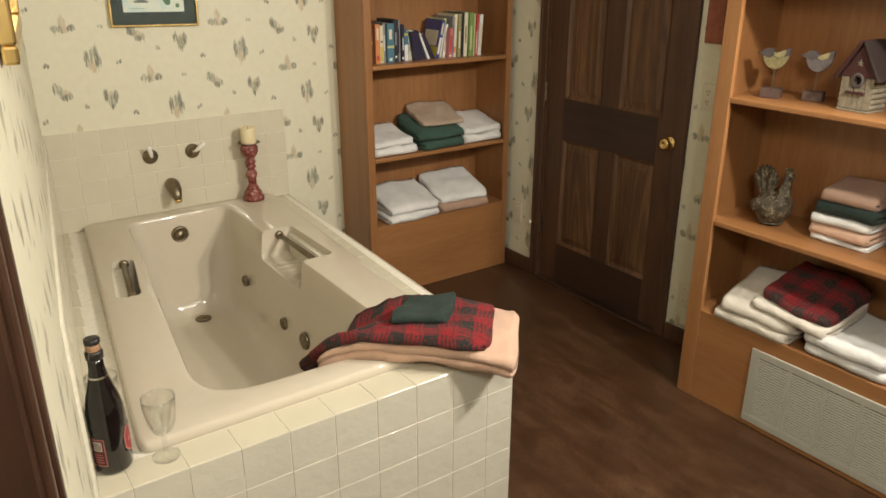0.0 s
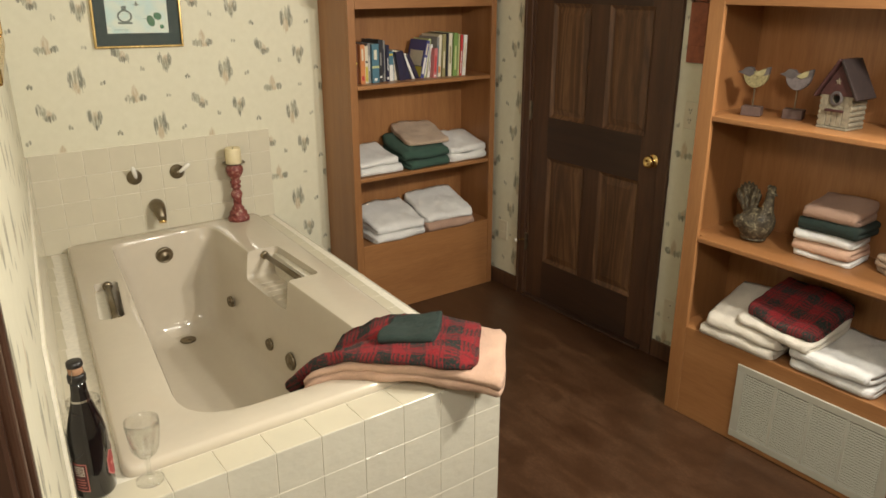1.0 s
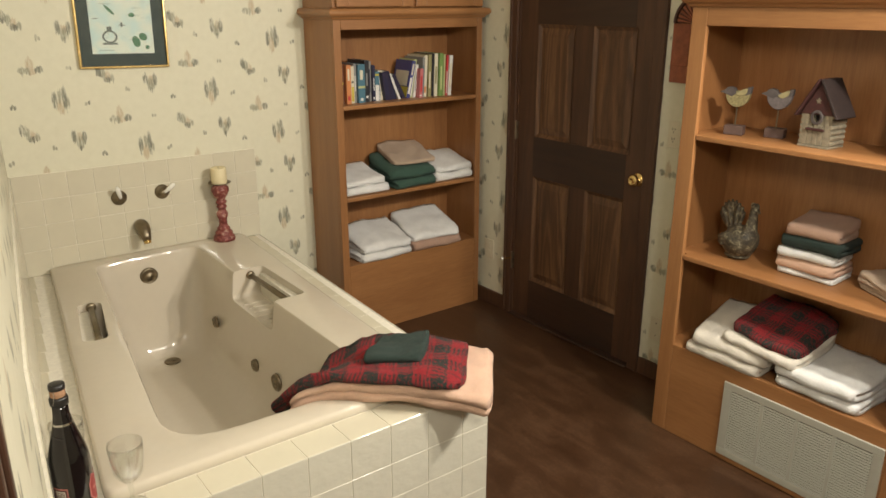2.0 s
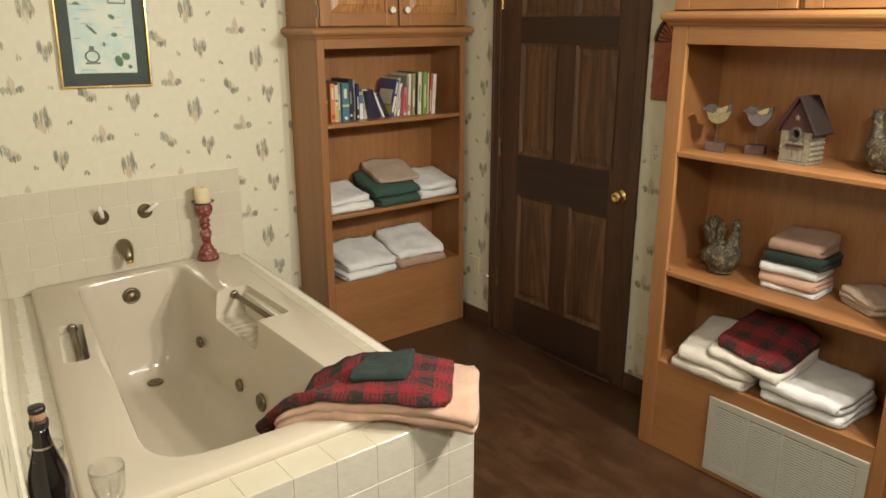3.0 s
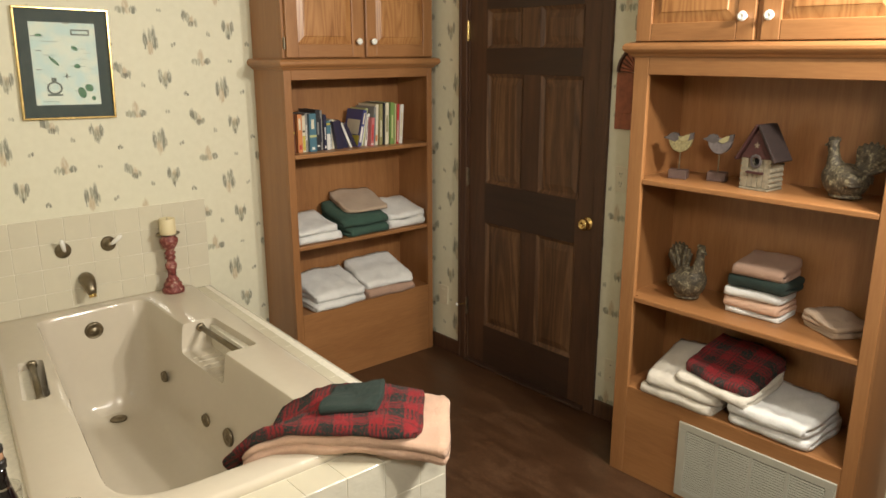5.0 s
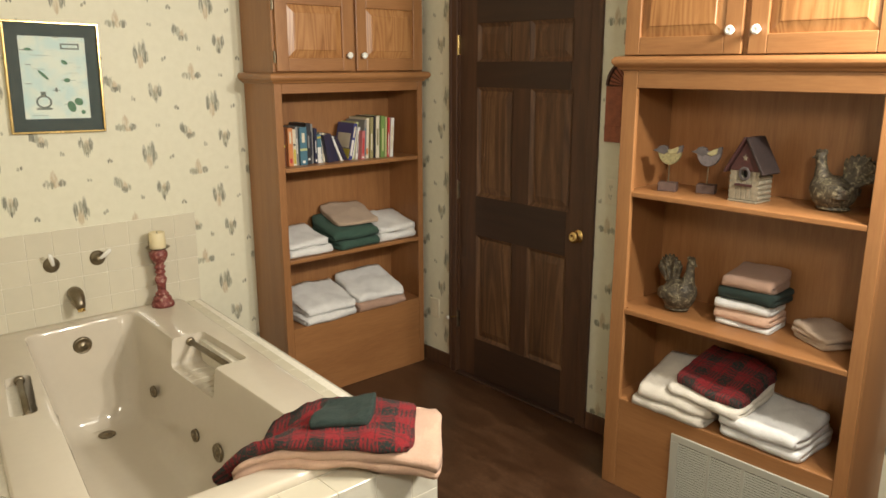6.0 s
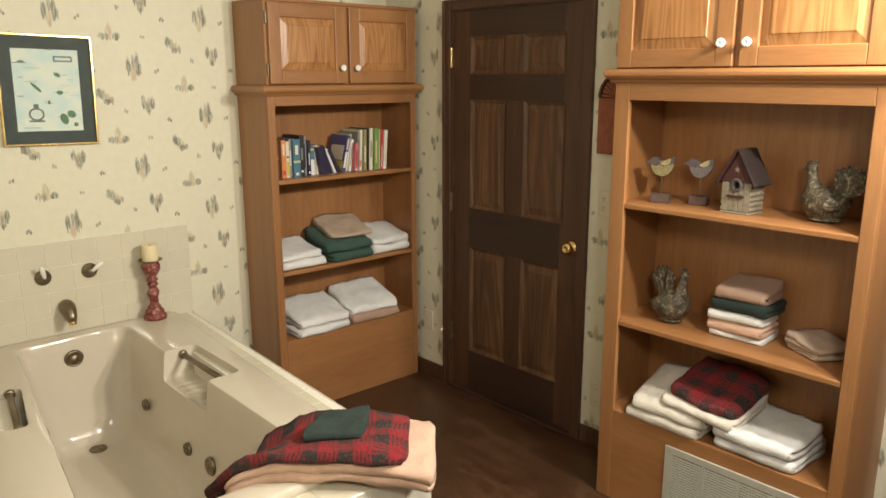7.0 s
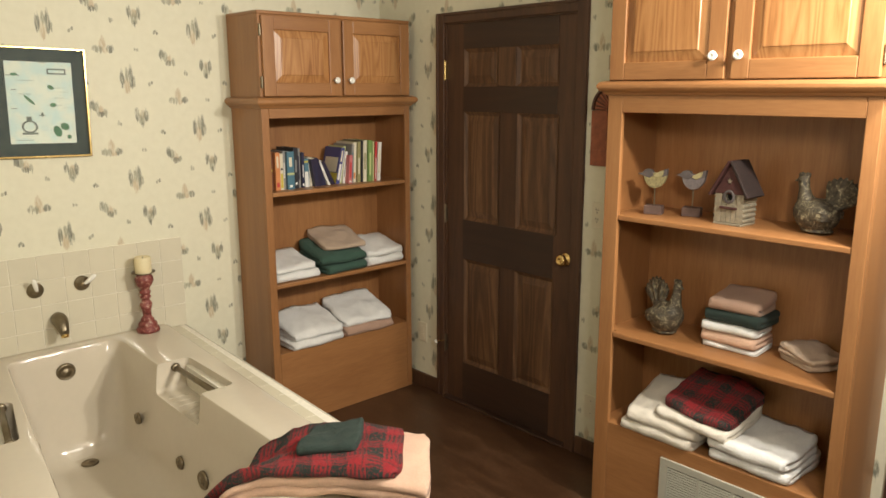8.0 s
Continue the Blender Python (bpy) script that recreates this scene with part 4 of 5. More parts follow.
for w, h, d, c, lean, bars, lab in (
        (0.020, 0.185, 0.15, "brown", 0, ((0.5, 0.56, Yl, 0.2),), "upright brown paperback on an oak shelf"),
        (0.026, 0.187, 0.17, "orange", 0, ((0.08, 0.20, C["red"], 0.25), (0.6, 0.9, C["cream"], 0.3)), "upright orange-spined paperback on an oak shelf"),
        (0.018, 0.180, 0.16, "cream", 0, ((0.05, 0.45, Yl, 0.15), (0.55, 0.6, K, 0.2)), "upright cream paperback with yellow print"),
        (0.016, 0.190, 0.15, "grey", 0, ((0.3, 0.7, W, 0.35),), "thin grey paperback on an oak shelf"),
        (0.040, 0.188, 0.17, "blue", 0, ((0.38, 0.44, C["lime"], 0.0), (0.05, 0.12, W, 0.3), (0.6, 0.85, C["cream"], 0.3)), "thick teal-blue paperback on an oak shelf"),
        (0.028, 0.205, 0.16, "black", 0, ((0.1, 0.15, W, 0.3), (0.4, 0.7, C["grey"], 0.35)), "tall black paperback on an oak shelf"),
        (0.022, 0.200, 0.15, "grey", 0, ((0.2, 0.8, C["navy"], 0.3),), "tall charcoal paperback on an oak shelf"),
        (0.016, 0.178, 0.15, "navy", 0, ((0.05, 0.12, W, 0.2), (0.3, 0.65, W, 0.35)), "slim navy paperback on an oak shelf"),
        (0.026, 0.145, 0.15, "blue", 0, ((0.0, 0.55, W, 0.1), (0.86, 0.93, Yl, 0.1)), "small blue and white paperback"),
        (0.012, 0.148, 0.14, "white", 0, ((0.3, 0.6, C["navy"], 0.3),), "thin white paperback on an oak shelf"),
        (0.012, 0.150, 0.15, "cream", 0, ((0.3, 0.6, C["purple"], 0.3),), "thin cream paperback on an oak shelf"),
        ):
    book(x, w, h, d, C[c], 0, bars, -0.06 + random.uniform(-0.012, 0.012), lab)
    x += w + 0.001
for w, h, d, c, lean, bars, lab in (
        (0.040, 0.150, 0.17, "purple", -9, ((0.2, 0.8, C["navy"], 0.35),), "dark purple book leaning on its neighbours"),
        (0.030, 0.150, 0.15, "navy", -18, ((0.3, 0.7, C["purple"], 0.3),), "navy book leaning on its neighbours"),
        (0.014, 0.145, 0.15, "white", -24, (), "thin white book leaning on its neighbours"),
        (0.020, 0.145, 0.15, "purple", -27, (), "dark book leaning on its neighbours")):
    x += 0.006 if lean < -12 else 0.001
    book(x, w, h, d, C[c], lean, bars, -0.055, lab)
    x += w * 1.04 + 0.004
x = 1.862
for w, h, d, c, lean, bars, lab in (
        (0.022, 0.195, 0.15, "royal", 13, ((0.12, 0.55, W, 0.2), (0.62, 0.92, C["cream"], 0.3)), "royal blue and white guidebook leaning on the row"),
        (0.016, 0.200, 0.14, "lime", 11, ((0.05, 0.9, W, 0.3),), "thin lime-edged booklet leaning on the row"),
        (0.014, 0.170, 0.15, "white", 8, ((0.2, 0.8, C["grey"], 0.3),), "thin white booklet on an oak shelf"),
        (0.020, 0.150, 0.18, "pink", 4, ((0.2, 0.75, C["red"], 0.25), (0.05, 0.1, W, 0.2)), "short pinkish red paperback"),
        (0.014, 0.205, 0.17, "grey", 3, ((0.1, 0.8, C["blue"], 0.3),), "tall blue-grey booklet on an oak shelf"),
        (0.020, 0.215, 0.16, "cream", 3, ((0.1, 0.25, C["orange"], 0.2),), "tall tan paperback on an oak shelf"),
        (0.020, 0.218, 0.17, "olive", 2, ((0.2, 0.6, C["cream"], 0.3),), "tall olive paperback on an oak shelf"),
        (0.012, 0.222, 0.17, "black", 2, (), "tall thin black booklet"),
        (0.022, 0.222, 0.17, "cream", 2, ((0.3, 0.7, C["olive"], 0.3),), "tall cream paperback on an oak shelf"),
        (0.026, 0.222, 0.18, "green", 2, ((0.15, 0.7, C["lime"], 0.3),), "tall green paperback on an oak shelf"),
        (0.010, 0.215, 0.18, "lime", 2, (), "thin lime booklet on an oak shelf"),
        (0.014, 0.212, 0.18, "red", 3, ((0.05, 0.6, W, 0.35),), "tall red booklet on an oak shelf"),
        (0.022, 0.210, 0.18, "white", 4, ((0.2, 0.8, C["cream"], 0.2),), "tall white paperback at the end of the row")):
    face = ((0.02, 0.98, 0.02, 0.30, C["yellow"]), (0.12, 0.90, 0.32, 0.72, C["cream"]), (0.2, 0.7, 0.10, 0.14, W)) if c == "royal" else ()
    book(x, w, h, d, C[c], lean, bars, -0.055, lab, face)
    x += w + 0.0035

# ---- ornaments on the unit beside the door ----
PATINA, nt, b = graph("mottled_bronze_glaze")
pos = node(nt, "ShaderNodeNewGeometry").outputs["Position"]
n1, n2 = noise_at(nt, pos, 48, 5, 0.72, 1.2), noise_at(nt, pos, 220, 3)
nt.links.new(ramp(nt, mth(nt, "ADD", mth(nt, "MULTIPLY", n1, 0.8), mth(nt, "MULTIPLY", n2, 0.2)), [(0.40, (0.028, 0.021, 0.013)), (0.52, (0.075, 0.058, 0.035)), (0.575, (0.17, 0.145, 0.09)), (0.64, (0.36, 0.32, 0.21))]), b.inputs["Base Color"])
b.inputs["Roughness"].default_value, b.inputs["Metallic"].default_value = 0.55, 0.0
bump(nt, b, n1, 0.7, 0.006)


def remeshed(name, bm, mat, voxel=0.0032):
    ob = part(name, bm, mat)
    md = ob.modifiers.new("r", "REMESH")
    md.mode, md.voxel_size = "VOXEL", voxel
    sm = ob.modifiers.new("s", "SMOOTH")
    sm.iterations, sm.factor = 4, 0.5
    me = bpy.data.meshes.new_from_object(ob.evaluated_get(bpy.context.evaluated_depsgraph_get()))
    ob.modifiers.clear()
    old, ob.data = ob.data, me
    bpy.data.meshes.remove(old)
    for p in me.polygons:
        p.use_smooth = True
    return ob


def hen(m, label, neck=0.0, fan=(26, 92), reach=0.128):
    """Sitting hen along x, head at -x: egg-shaped body, slim neck, comb and a ribbed tail fan in one mesh."""
    bm = ellipsoid((-0.008, 0, 0.058), (0.073, 0.058, 0.058))
    ellipsoid((-0.040, 0, 0.070), (0.046, 0.046, 0.050), bm=bm)
    ellipsoid((0.034, 0, 0.066), (0.032, 0.028, 0.030), bm=bm)
    top = 0.168 + neck
    tube([(-0.044, 0, 0.092), (-0.054, 0, 0.122), (-0.058, 0, top - 0.022), (-0.058, 0, top)], [0.035, 0.023, 0.0165, 0.0155], 14, bm=bm)
    ellipsoid((-0.062, 0, top + 0.002), (0.019, 0.014, 0.016), bm=bm)
    tube([(-0.074, 0, top + 0.001), (-0.092, 0, top - 0.005)], [0.0085, 0.002], 8, bm=bm)
    for k in range(5):
        ellipsoid((-0.076 + 0.008 * k, 0, top + 0.017 + 0.0025 * (k % 2)), (0.0052, 0.0045, 0.009), 10, 8, bm=bm)
    tube([(-0.074, 0, top - 0.006), (-0.074, 0, top - 0.022)], [0.006, 0.0045], 8, bm=bm)
    # tail: a thin leaf-shaped web with a rounded rib for each feather
    root = Vector((0.024, 0, 0.070))
    tips = []
    for k in range(9):
        a = radians(fan[0] + (fan[1] - fan[0]) * k / 8)
        r = reach * (0.80 + 0.25 * math.sin(math.pi * (k + 1.2) / 9.5))
        tips.append(root + Vector((r * math.cos(a), 0, r * math.sin(a))))
    web = [(root.x - 0.014, root.z), (root.x, root.z - 0.012)] + [(e.x * 0.94 + root.x * 0.06, e.z * 0.94 + root.z * 0.06) for e in tips]
    prism(web, -0.0055, 0.0055, bm=bm)
    for k, e in enumerate(tips):
        out = 0.004 * math.sin(k * 2.4)
        tube([root, root.lerp(e, 0.45) + Vector((0, out, 0)), root.lerp(e, 0.85) + Vector((0, out, 0)), e], [0.010, 0.0085, 0.0088, 0.0040], 8, bm=bm)
    for s in (-1, 1):
        ellipsoid((0.010, 0.044 * s, 0.066), (0.050, 0.016, 0.028), bm=bm)
        for k in range(3):
            tube([(-0.012, 0.052 * s, 0.080 - 0.012 * k), (0.030, 0.056 * s, 0.074 - 0.012 * k), (0.062, 0.042 * s, 0.072 - 0.010 * k)], [0.004, 0.006, 0.003], 8, bm=bm)
    ellipsoid((-0.004, 0, 0.009), (0.056, 0.042, 0.009), bm=bm)
    ob = remeshed("hen_figurine", bm, PATINA, 0.0026)
    ob.matrix_world = m
    return tagged(ob, label, "figurine", "mottled bird figurines")


hen(pose(2.178, -2.546, 1.2437, 0, 0, -90), "mottled bronze-glazed sitting hen figurine with fanned tail", 0.004).scale = (0.98, 1.05, 1.0)
bird2 = hen(pose(2.155, -2.012, 0.7757, 0, 0, 82), "mottled dark rooster figurine with raised tail fan", 0.010, (42, 112), 0.125)
bird2.scale = (0.92, 1.1, 1.10)

SLATE = plain("weathered_grey_wood", (0.08, 0.066, 0.064), 0.7, var=0.3, scale=60)
MOSAIC = plain("flaked_gold_paint", (0.235, 0.20, 0.095), 0.5, var=0.55, scale=130)
MAUVE = plain("greyed_violet_paint", (0.125, 0.105, 0.105), 0.55, var=0.35, scale=110)
PALE = plain("pale_yellow_paint", (0.30, 0.26, 0.13), 0.6, var=0.3, scale=90)
BASEW = plain("grey_brown_block", (0.095, 0.058, 0.048), 0.6, var=0.25, scale=50)


def perch_bird(m, body_mat, wing_mat):
    b = thing("bird_ornament", m, "small painted wooden bird on a rod and block", "ornament", "pair of wooden birds")
    part("base", box(-0.034, 0.034, -0.022, 0.022, 0, 0.034, 0.002), BASEW, b, "grey-brown wooden block")
    part("rod", tube([(0, 0, 0.033), (0, 0, 0.105)], 0.0028, 8), BRASS_DULL, b)
    out = [(-0.040, 0.158)]
    for k in range(15):
        a = radians(180 + 180 * k / 14)
        out.append((0.043 * math.cos(a), 0.152 + 0.052 * math.sin(a)))
    out += [(0.040, 0.158)]
    part("body", prism(out, -0.012, 0.012, 0.002), body_mat, b)
    head = [(-0.064, 0.153), (-0.046, 0.160), (-0.040, 0.169), (-0.028, 0.172), (-0.012, 0.168), (-0.004, 0.150), (-0.020, 0.138), (-0.043, 0.146)]
    part("head", prism(head, -0.013, 0.013, 0.001), SLATE, b, "slate-grey head with pointed beak")
    wing = [(-0.006, 0.147), (0.002, 0.156), (0.020, 0.166), (0.034, 0.168), (0.030, 0.150), (0.012, 0.140)]
    part("wing", prism(wing, -0.016, 0.016, 0.001), wing_mat, b)
    tail = [(0.026, 0.142), (0.032, 0.172), (0.046, 0.174), (0.044, 0.150)]
    part("tail", prism(tail, -0.0125, 0.0125, 0.001), SLATE, b)
    return b


perch_bird(pose(2.128, -1.955, 1.2435, 0, 0, -72), MOSAIC, PALE)
perch_bird(pose(2.185, -2.083, 1.2435, 0, 0, -74), MAUVE, PALE)

WOODW = plain("chipped_white_paint", (0.22, 0.19, 0.135), 0.75, var=0.35, scale=70)
REDW = plain("worn_barn_red", (0.050, 0.014, 0.012), 0.75, var=0.4, scale=60)
ROOFW = plain("worn_dark_roof", (0.028, 0.016, 0.014), 0.8, var=0.4, scale=60)
house = thing("birdhouse", pose(2.15, -2.268, 1.2435, 0, 0, -93) @ Matrix.Diagonal((0.88, 0.88, 0.98, 1)), "rustic birdhouse with whitewashed boards and barn-red roof", "birdhouse")
bm = prism([(-0.052, 0.006), (0.052, 0.006), (0.052, 0.115), (0, 0.205), (-0.052, 0.115)], -0.045, 0.05)
body = part("body", bm, WOODW, house)
cut_from(body, [add(None, lathe([(0, 0), (0.016, 0), (0.016, 0.04), (0, 0.04)], 20), pose(0, -0.06, 0.102, -90, 0, 0))])
part("foot_board", box(-0.060, 0.060, -0.058, 0.056, 0, 0.007, 0.001), WOODW, house)
for k in range(5):
    x0 = -0.052 + 0.0208 * k
    if k in (1, 2, 3):
        part("front_board", box(x0 + 0.0006, x0 + 0.0202, -0.051, -0.044, 0.008, 0.080 - 0.004 * (k % 2), 0.002), WOODW, house)
    else:
        part("front_board", box(x0 + 0.0006, x0 + 0.0202, -0.051, -0.044, 0.008, 0.122, 0.002), WOODW, house)
for s in (-1, 1):
    for k in range(6):
        z0 = 0.008 + 0.018 * k
        part("side_log", tube([(s * 0.054, -0.05, z0 + 0.009), (s * 0.054, 0.05, z0 + 0.009)], 0.0095, 8), WOODW, house)
part("gable", prism([(-0.066, 0.112), (0.066, 0.112), (0, 0.215)], -0.054, -0.046, 0.001), REDW, house, "worn barn-red gable")
# black disc in the bore colours in the hole's shade
part("hole_shade", add(None, lathe([(0, 0), (0.0165, 0), (0.0165, 0.002), (0, 0.002)], 20), pose(0, -0.030, 0.102, 90, 0, 0)), BLACK, house, "black disc standing in for shade in the hole")
part("ledge", box(-0.036, 0.036, -0.060, -0.050, 0.058, 0.066, 0.001), REDW, house, "red perch strip")
bm = lathe([(0.016, 0), (0.024, 0), (0.025, 0.004), (0.022, 0.007), (0.016, 0.007)], 22)
bm.transform(pose(0, -0.050, 0.102, 90, 0, 0))
part("hole_ring", bm, SLATE, house, "dark ring round the hole")
for s in (-1, 1):
    a = math.atan2(0.105, 0.066)
    bm = box(0, 0.148, -0.066, 0.064, 0.0, 0.010, 0.002)
    bm.transform(pose(0, 0, 0.226) @ (Matrix.Identity(4) if s > 0 else Matrix.Diagonal((-1, 1, 1, 1))) @ pose(0, 0, 0, 0, math.degrees(a), 0))
    bmesh.ops.recalc_face_normals(bm, faces=bm.faces)
    part("roof_board", bm, REDW if s < 0 else ROOFW, house, "worn dark red roof board")
star = []
for k in range(10):
    r = 0.012 if k % 2 == 0 else 0.004
    star.append((r * math.sin(math.pi * k / 5), 0.158 + r * math.cos(math.pi * k / 5)))
part("star", prism(star, -0.0565, -0.0535), WOODW, house, "small pale star")

# return-air grille in the foot of the unit
gr = thing("air_grille", pose(RX, -2.122, 0.025, 0, 0, -90), "beige enamelled return-air grille with thin louvres", "air grille")
GW, GH = 0.584, 0.311
bm = box(0, GW, -0.008, 0.0006, 0, 0.030, 0.002)
box(0, GW, -0.008, 0.0006, GH - 0.030, GH, 0.002, bm=bm)
box(0, 0.034, -0.0078, 0.0006, 0.029, GH - 0.029, 0.002, bm=bm)
box(GW - 0.034, GW, -0.0078, 0.0006, 0.029, GH - 0.029, 0.002, bm=bm)
part("frame", bm, GRILLE, gr)
# black sheet paints the shade seen between the slats; no duct is built
part("duct_shadow", box(0.03, GW - 0.03, -0.0008, 0.0004, 0.028, GH - 0.028), BLACK, gr, "black sheet standing in for shade behind the louvres")
cw = (GW - 0.068 - 3 * 0.012) / 4
for k in range(3):
    x0 = 0.034 + cw * (k + 1) + 0.012 * k
    part("divider", box(x0, x0 + 0.012, -0.0074, 0.0, 0.030, GH - 0.030, 0.001), GRILLE, gr)
ns = 24
for k in range(ns):
    z0 = 0.032 + (GH - 0.064) / ns * (k + 0.5)
    bm = box(0.0345, GW - 0.0345, -0.0039, 0.0039, -0.0007, 0.0007)
    bm.transform(pose(0, -0.0045, z0, 38, 0, 0))
    part("louvre", bm, GRILLE, gr)

# ---- things on the walls ----
MAT_G = plain("dark_green_mount", (0.026, 0.048, 0.048), 0.6, var=0.1, scale=30)
PAPER_MAP, nt, b = graph("tinted_print_paper")
pos = node(nt, "ShaderNodeNewGeometry").outputs["Position"]
n1 = noise_at(nt, pos, 14, 3)
nt.links.new(ramp(nt, n1, [(0.42, (0.74, 0.79, 0.70)), (0.6, (0.58, 0.73, 0.71))]), b.inputs["Base Color"])
b.inputs["Roughness"].default_value = 0.7
INK = plain("grey_ink", (0.16, 0.19, 0.17), 0.7)
INK_G = plain("green_ink", (0.10, 0.22, 0.13), 0.7, var=0.4, scale=80)
INK_L = plain("pale_ink", (0.38, 0.46, 0.42), 0.7)
PW, PH = 0.372, 0.455
pic = thing("framed_print", pose(0.527, -0.001, 1.660, 0, 1.2, 0), "framed pale green map print with dark green mount", "picture")
for nm, (x0, x1, z0, z1) in (("frame_bar", (-PW / 2, PW / 2, -PH / 2, -PH / 2 + 0.009)), ("frame_bar", (-PW / 2, PW / 2, PH / 2 - 0.009, PH / 2)), ("frame_bar", (-PW / 2, -PW / 2 + 0.009, -PH / 2 + 0.0092, PH / 2 - 0.0092)), ("frame_bar", (PW / 2 - 0.009, PW / 2, -PH / 2 + 0.0092, PH / 2 - 0.0092))):
    part(nm, box(x0, x1, -0.022, 0, z0, z1, 0.002, 2), GOLD, pic, "thin gilt metal frame")
part("mount", box(-PW / 2 + 0.008, PW / 2 - 0.008, -0.010, -0.002, -PH / 2 + 0.008, PH / 2 - 0.008), MAT_G, pic, "dark green mount")
part("print", box(-0.128, 0.128, -0.0112, -0.009, -0.168, 0.168), PAPER_MAP, pic, "pale green printed map")
marks = [(-0.10, 0.11, 0.05, 0.003, INK), (-0.055, 0.09, 0.07, 0.0025, INK_L), (0.055, 0.062, 0.05, 0.0025, INK_L), (0.09, 0.045, 0.03, 0.002, INK_L), (-0.10, 0.052, 0.02, 0.003, INK), (-0.06, 0.035, 0.05, 0.0025, INK_L),
         (-0.105, -0.025, 0.022, 0.003, INK), (0.05, -0.01, 0.06, 0.0025, INK_L), (0.0, -0.052, 0.03, 0.0025, INK), (0.06, -0.11, 0.07, 0.0025, INK_L), (-0.07, -0.155, 0.06, 0.003, INK_L), (0.015, 0.164, 0.025, 0.003, INK), (0.10, -0.02, 0.03, 0.002, INK_L), (0.07, 0.02, 0.04, 0.002, INK_L)]
for x0, z0, w, h, mt in marks:
    part("print_bar", box(x0 - w / 2, x0 + w / 2, -0.0118, -0.0110, z0, z0 + h), mt, pic)
for x0, z0, rx, rz, an, mt in ((-0.045, 0.012, 0.028, 0.006, -45, INK_G), (0.040, 0.065, 0.014, 0.008, -30, INK_G), (0.045, -0.008, 0.013, 0.009, 0, INK_G), (0.0, -0.048, 0.005, 0.010, 0, INK), (0.055, -0.118, 0.016, 0.024, 20, INK_G), (0.085, -0.098, 0.018, 0.015, -30, INK_G), (0.10, -0.142, 0.009, 0.009, 0, INK_G), (-0.095, 0.115, 0.013, 0.006, 0, INK_G)):
    bm = lathe([(0, 0), (1, 0), (1, 0.001), (0, 0.001)], 14)
    bm.transform(pose(x0, -0.0110, z0, 90, 0, 0) @ pose(0, 0, 0, 0, 0, an) @ Matrix.Diagonal((rx, rz, 1, 1)))
    part("print_blot", bm, mt, pic)
bm = box(0.030, 0.104, -0.0118, -0.0110, 0.118, 0.142)
box(0.035, 0.099, -0.0121, -0.0112, 0.123, 0.137, bm=bm)
part("title_plate", bm, INK, pic)
part("title_fill", box(0.036, 0.098, -0.0124, -0.0118, 0.124, 0.136), PAPER_MAP, pic)
bm = lathe([(0.023, 0), (0.031, 0), (0.031, 0.001), (0.023, 0.001)], 20)
bm.transform(pose(-0.052, -0.0110, -0.098, 90, 0, 0) @ Matrix.Diagonal((1, 0.86, 1, 1)))
box(-0.062, -0.042, -0.0118, -0.0110, -0.072, -0.056, bm=bm)
box(-0.082, -0.022, -0.0118, -0.0110, -0.130, -0.122, bm=bm)
part("cartouche", bm, INK, pic)
PANE = glass("picture_glass")
pane = part("pane", box(-PW / 2 + 0.0095, PW / 2 - 0.0095, -0.0165, -0.0145, -PH / 2 + 0.0095, PH / 2 - 0.0095), PANE, pic, "clear picture glass")
pane.visible_shadow = False

# gilt mirror on the wall beside the tub
mir = thing("wall_mirror", Matrix.Translation((xd(-1.72), -1.74, 1.905)) @ pose(0, 0, 0, 0, 0, 90 - math.degrees(math.atan(SKEW))), "gilt-framed mirror hanging above the tub", "mirror")
MW, MH = 0.80, 0.70
for x0, x1, z0, z1 in ((-MW / 2, MW / 2, -MH / 2, -MH / 2 + 0.03), (-MW / 2, MW / 2, MH / 2 - 0.03, MH / 2), (-MW / 2, -MW / 2 + 0.03, -MH / 2 + 0.0302, MH / 2 - 0.0302), (MW / 2 - 0.03, MW / 2, -MH / 2 + 0.0302, MH / 2 - 0.0302)):
    part("frame_bar", box(x0, x1, -0.026, -0.001, z0, z1, 0.005, 2), GOLD, mir)
part("mirror_glass", box(-MW / 2 + 0.029, MW / 2 - 0.029, -0.010, -0.002, -MH / 2 + 0.029, MH / 2 - 0.029), plain("mirror_silver", (0.86, 0.86, 0.84), 0.07, 1.0, 0.01, 3, 0), mir)

# terracotta arch beside the door, partly behind the shelf unit
TERRA = plain("terracotta", (0.27, 0.080, 0.036), 0.6, var=0.35, scale=35, bumpy=0.15)
TERRA_D = plain("terracotta_fired_edge", (0.085, 0.036, 0.024), 0.65, var=0.3, scale=40)
arch = thing("wall_plaque", pose(XB, -1.615, 1.384, 0, 0, -90), "arched terracotta wall plaque with sunburst rays", "wall plaque")
RO, RI, HZ = 0.112, 0.026, 0.240


def arc_band(r0, r1, a0, a1, y0, y1, n=3):
    out = [(r1 * math.cos(radians(a0 + (a1 - a0) * k / n)), HZ + r1 * math.sin(radians(a0 + (a1 - a0) * k / n))) for k in range(n + 1)]
    out += [(r0 * math.cos(radians(a1 - (a1 - a0) * k / n)), HZ + r0 * math.sin(radians(a1 - (a1 - a0) * k / n))) for k in range(n + 1)]
    return prism(out, y0, y1, 0.0015)


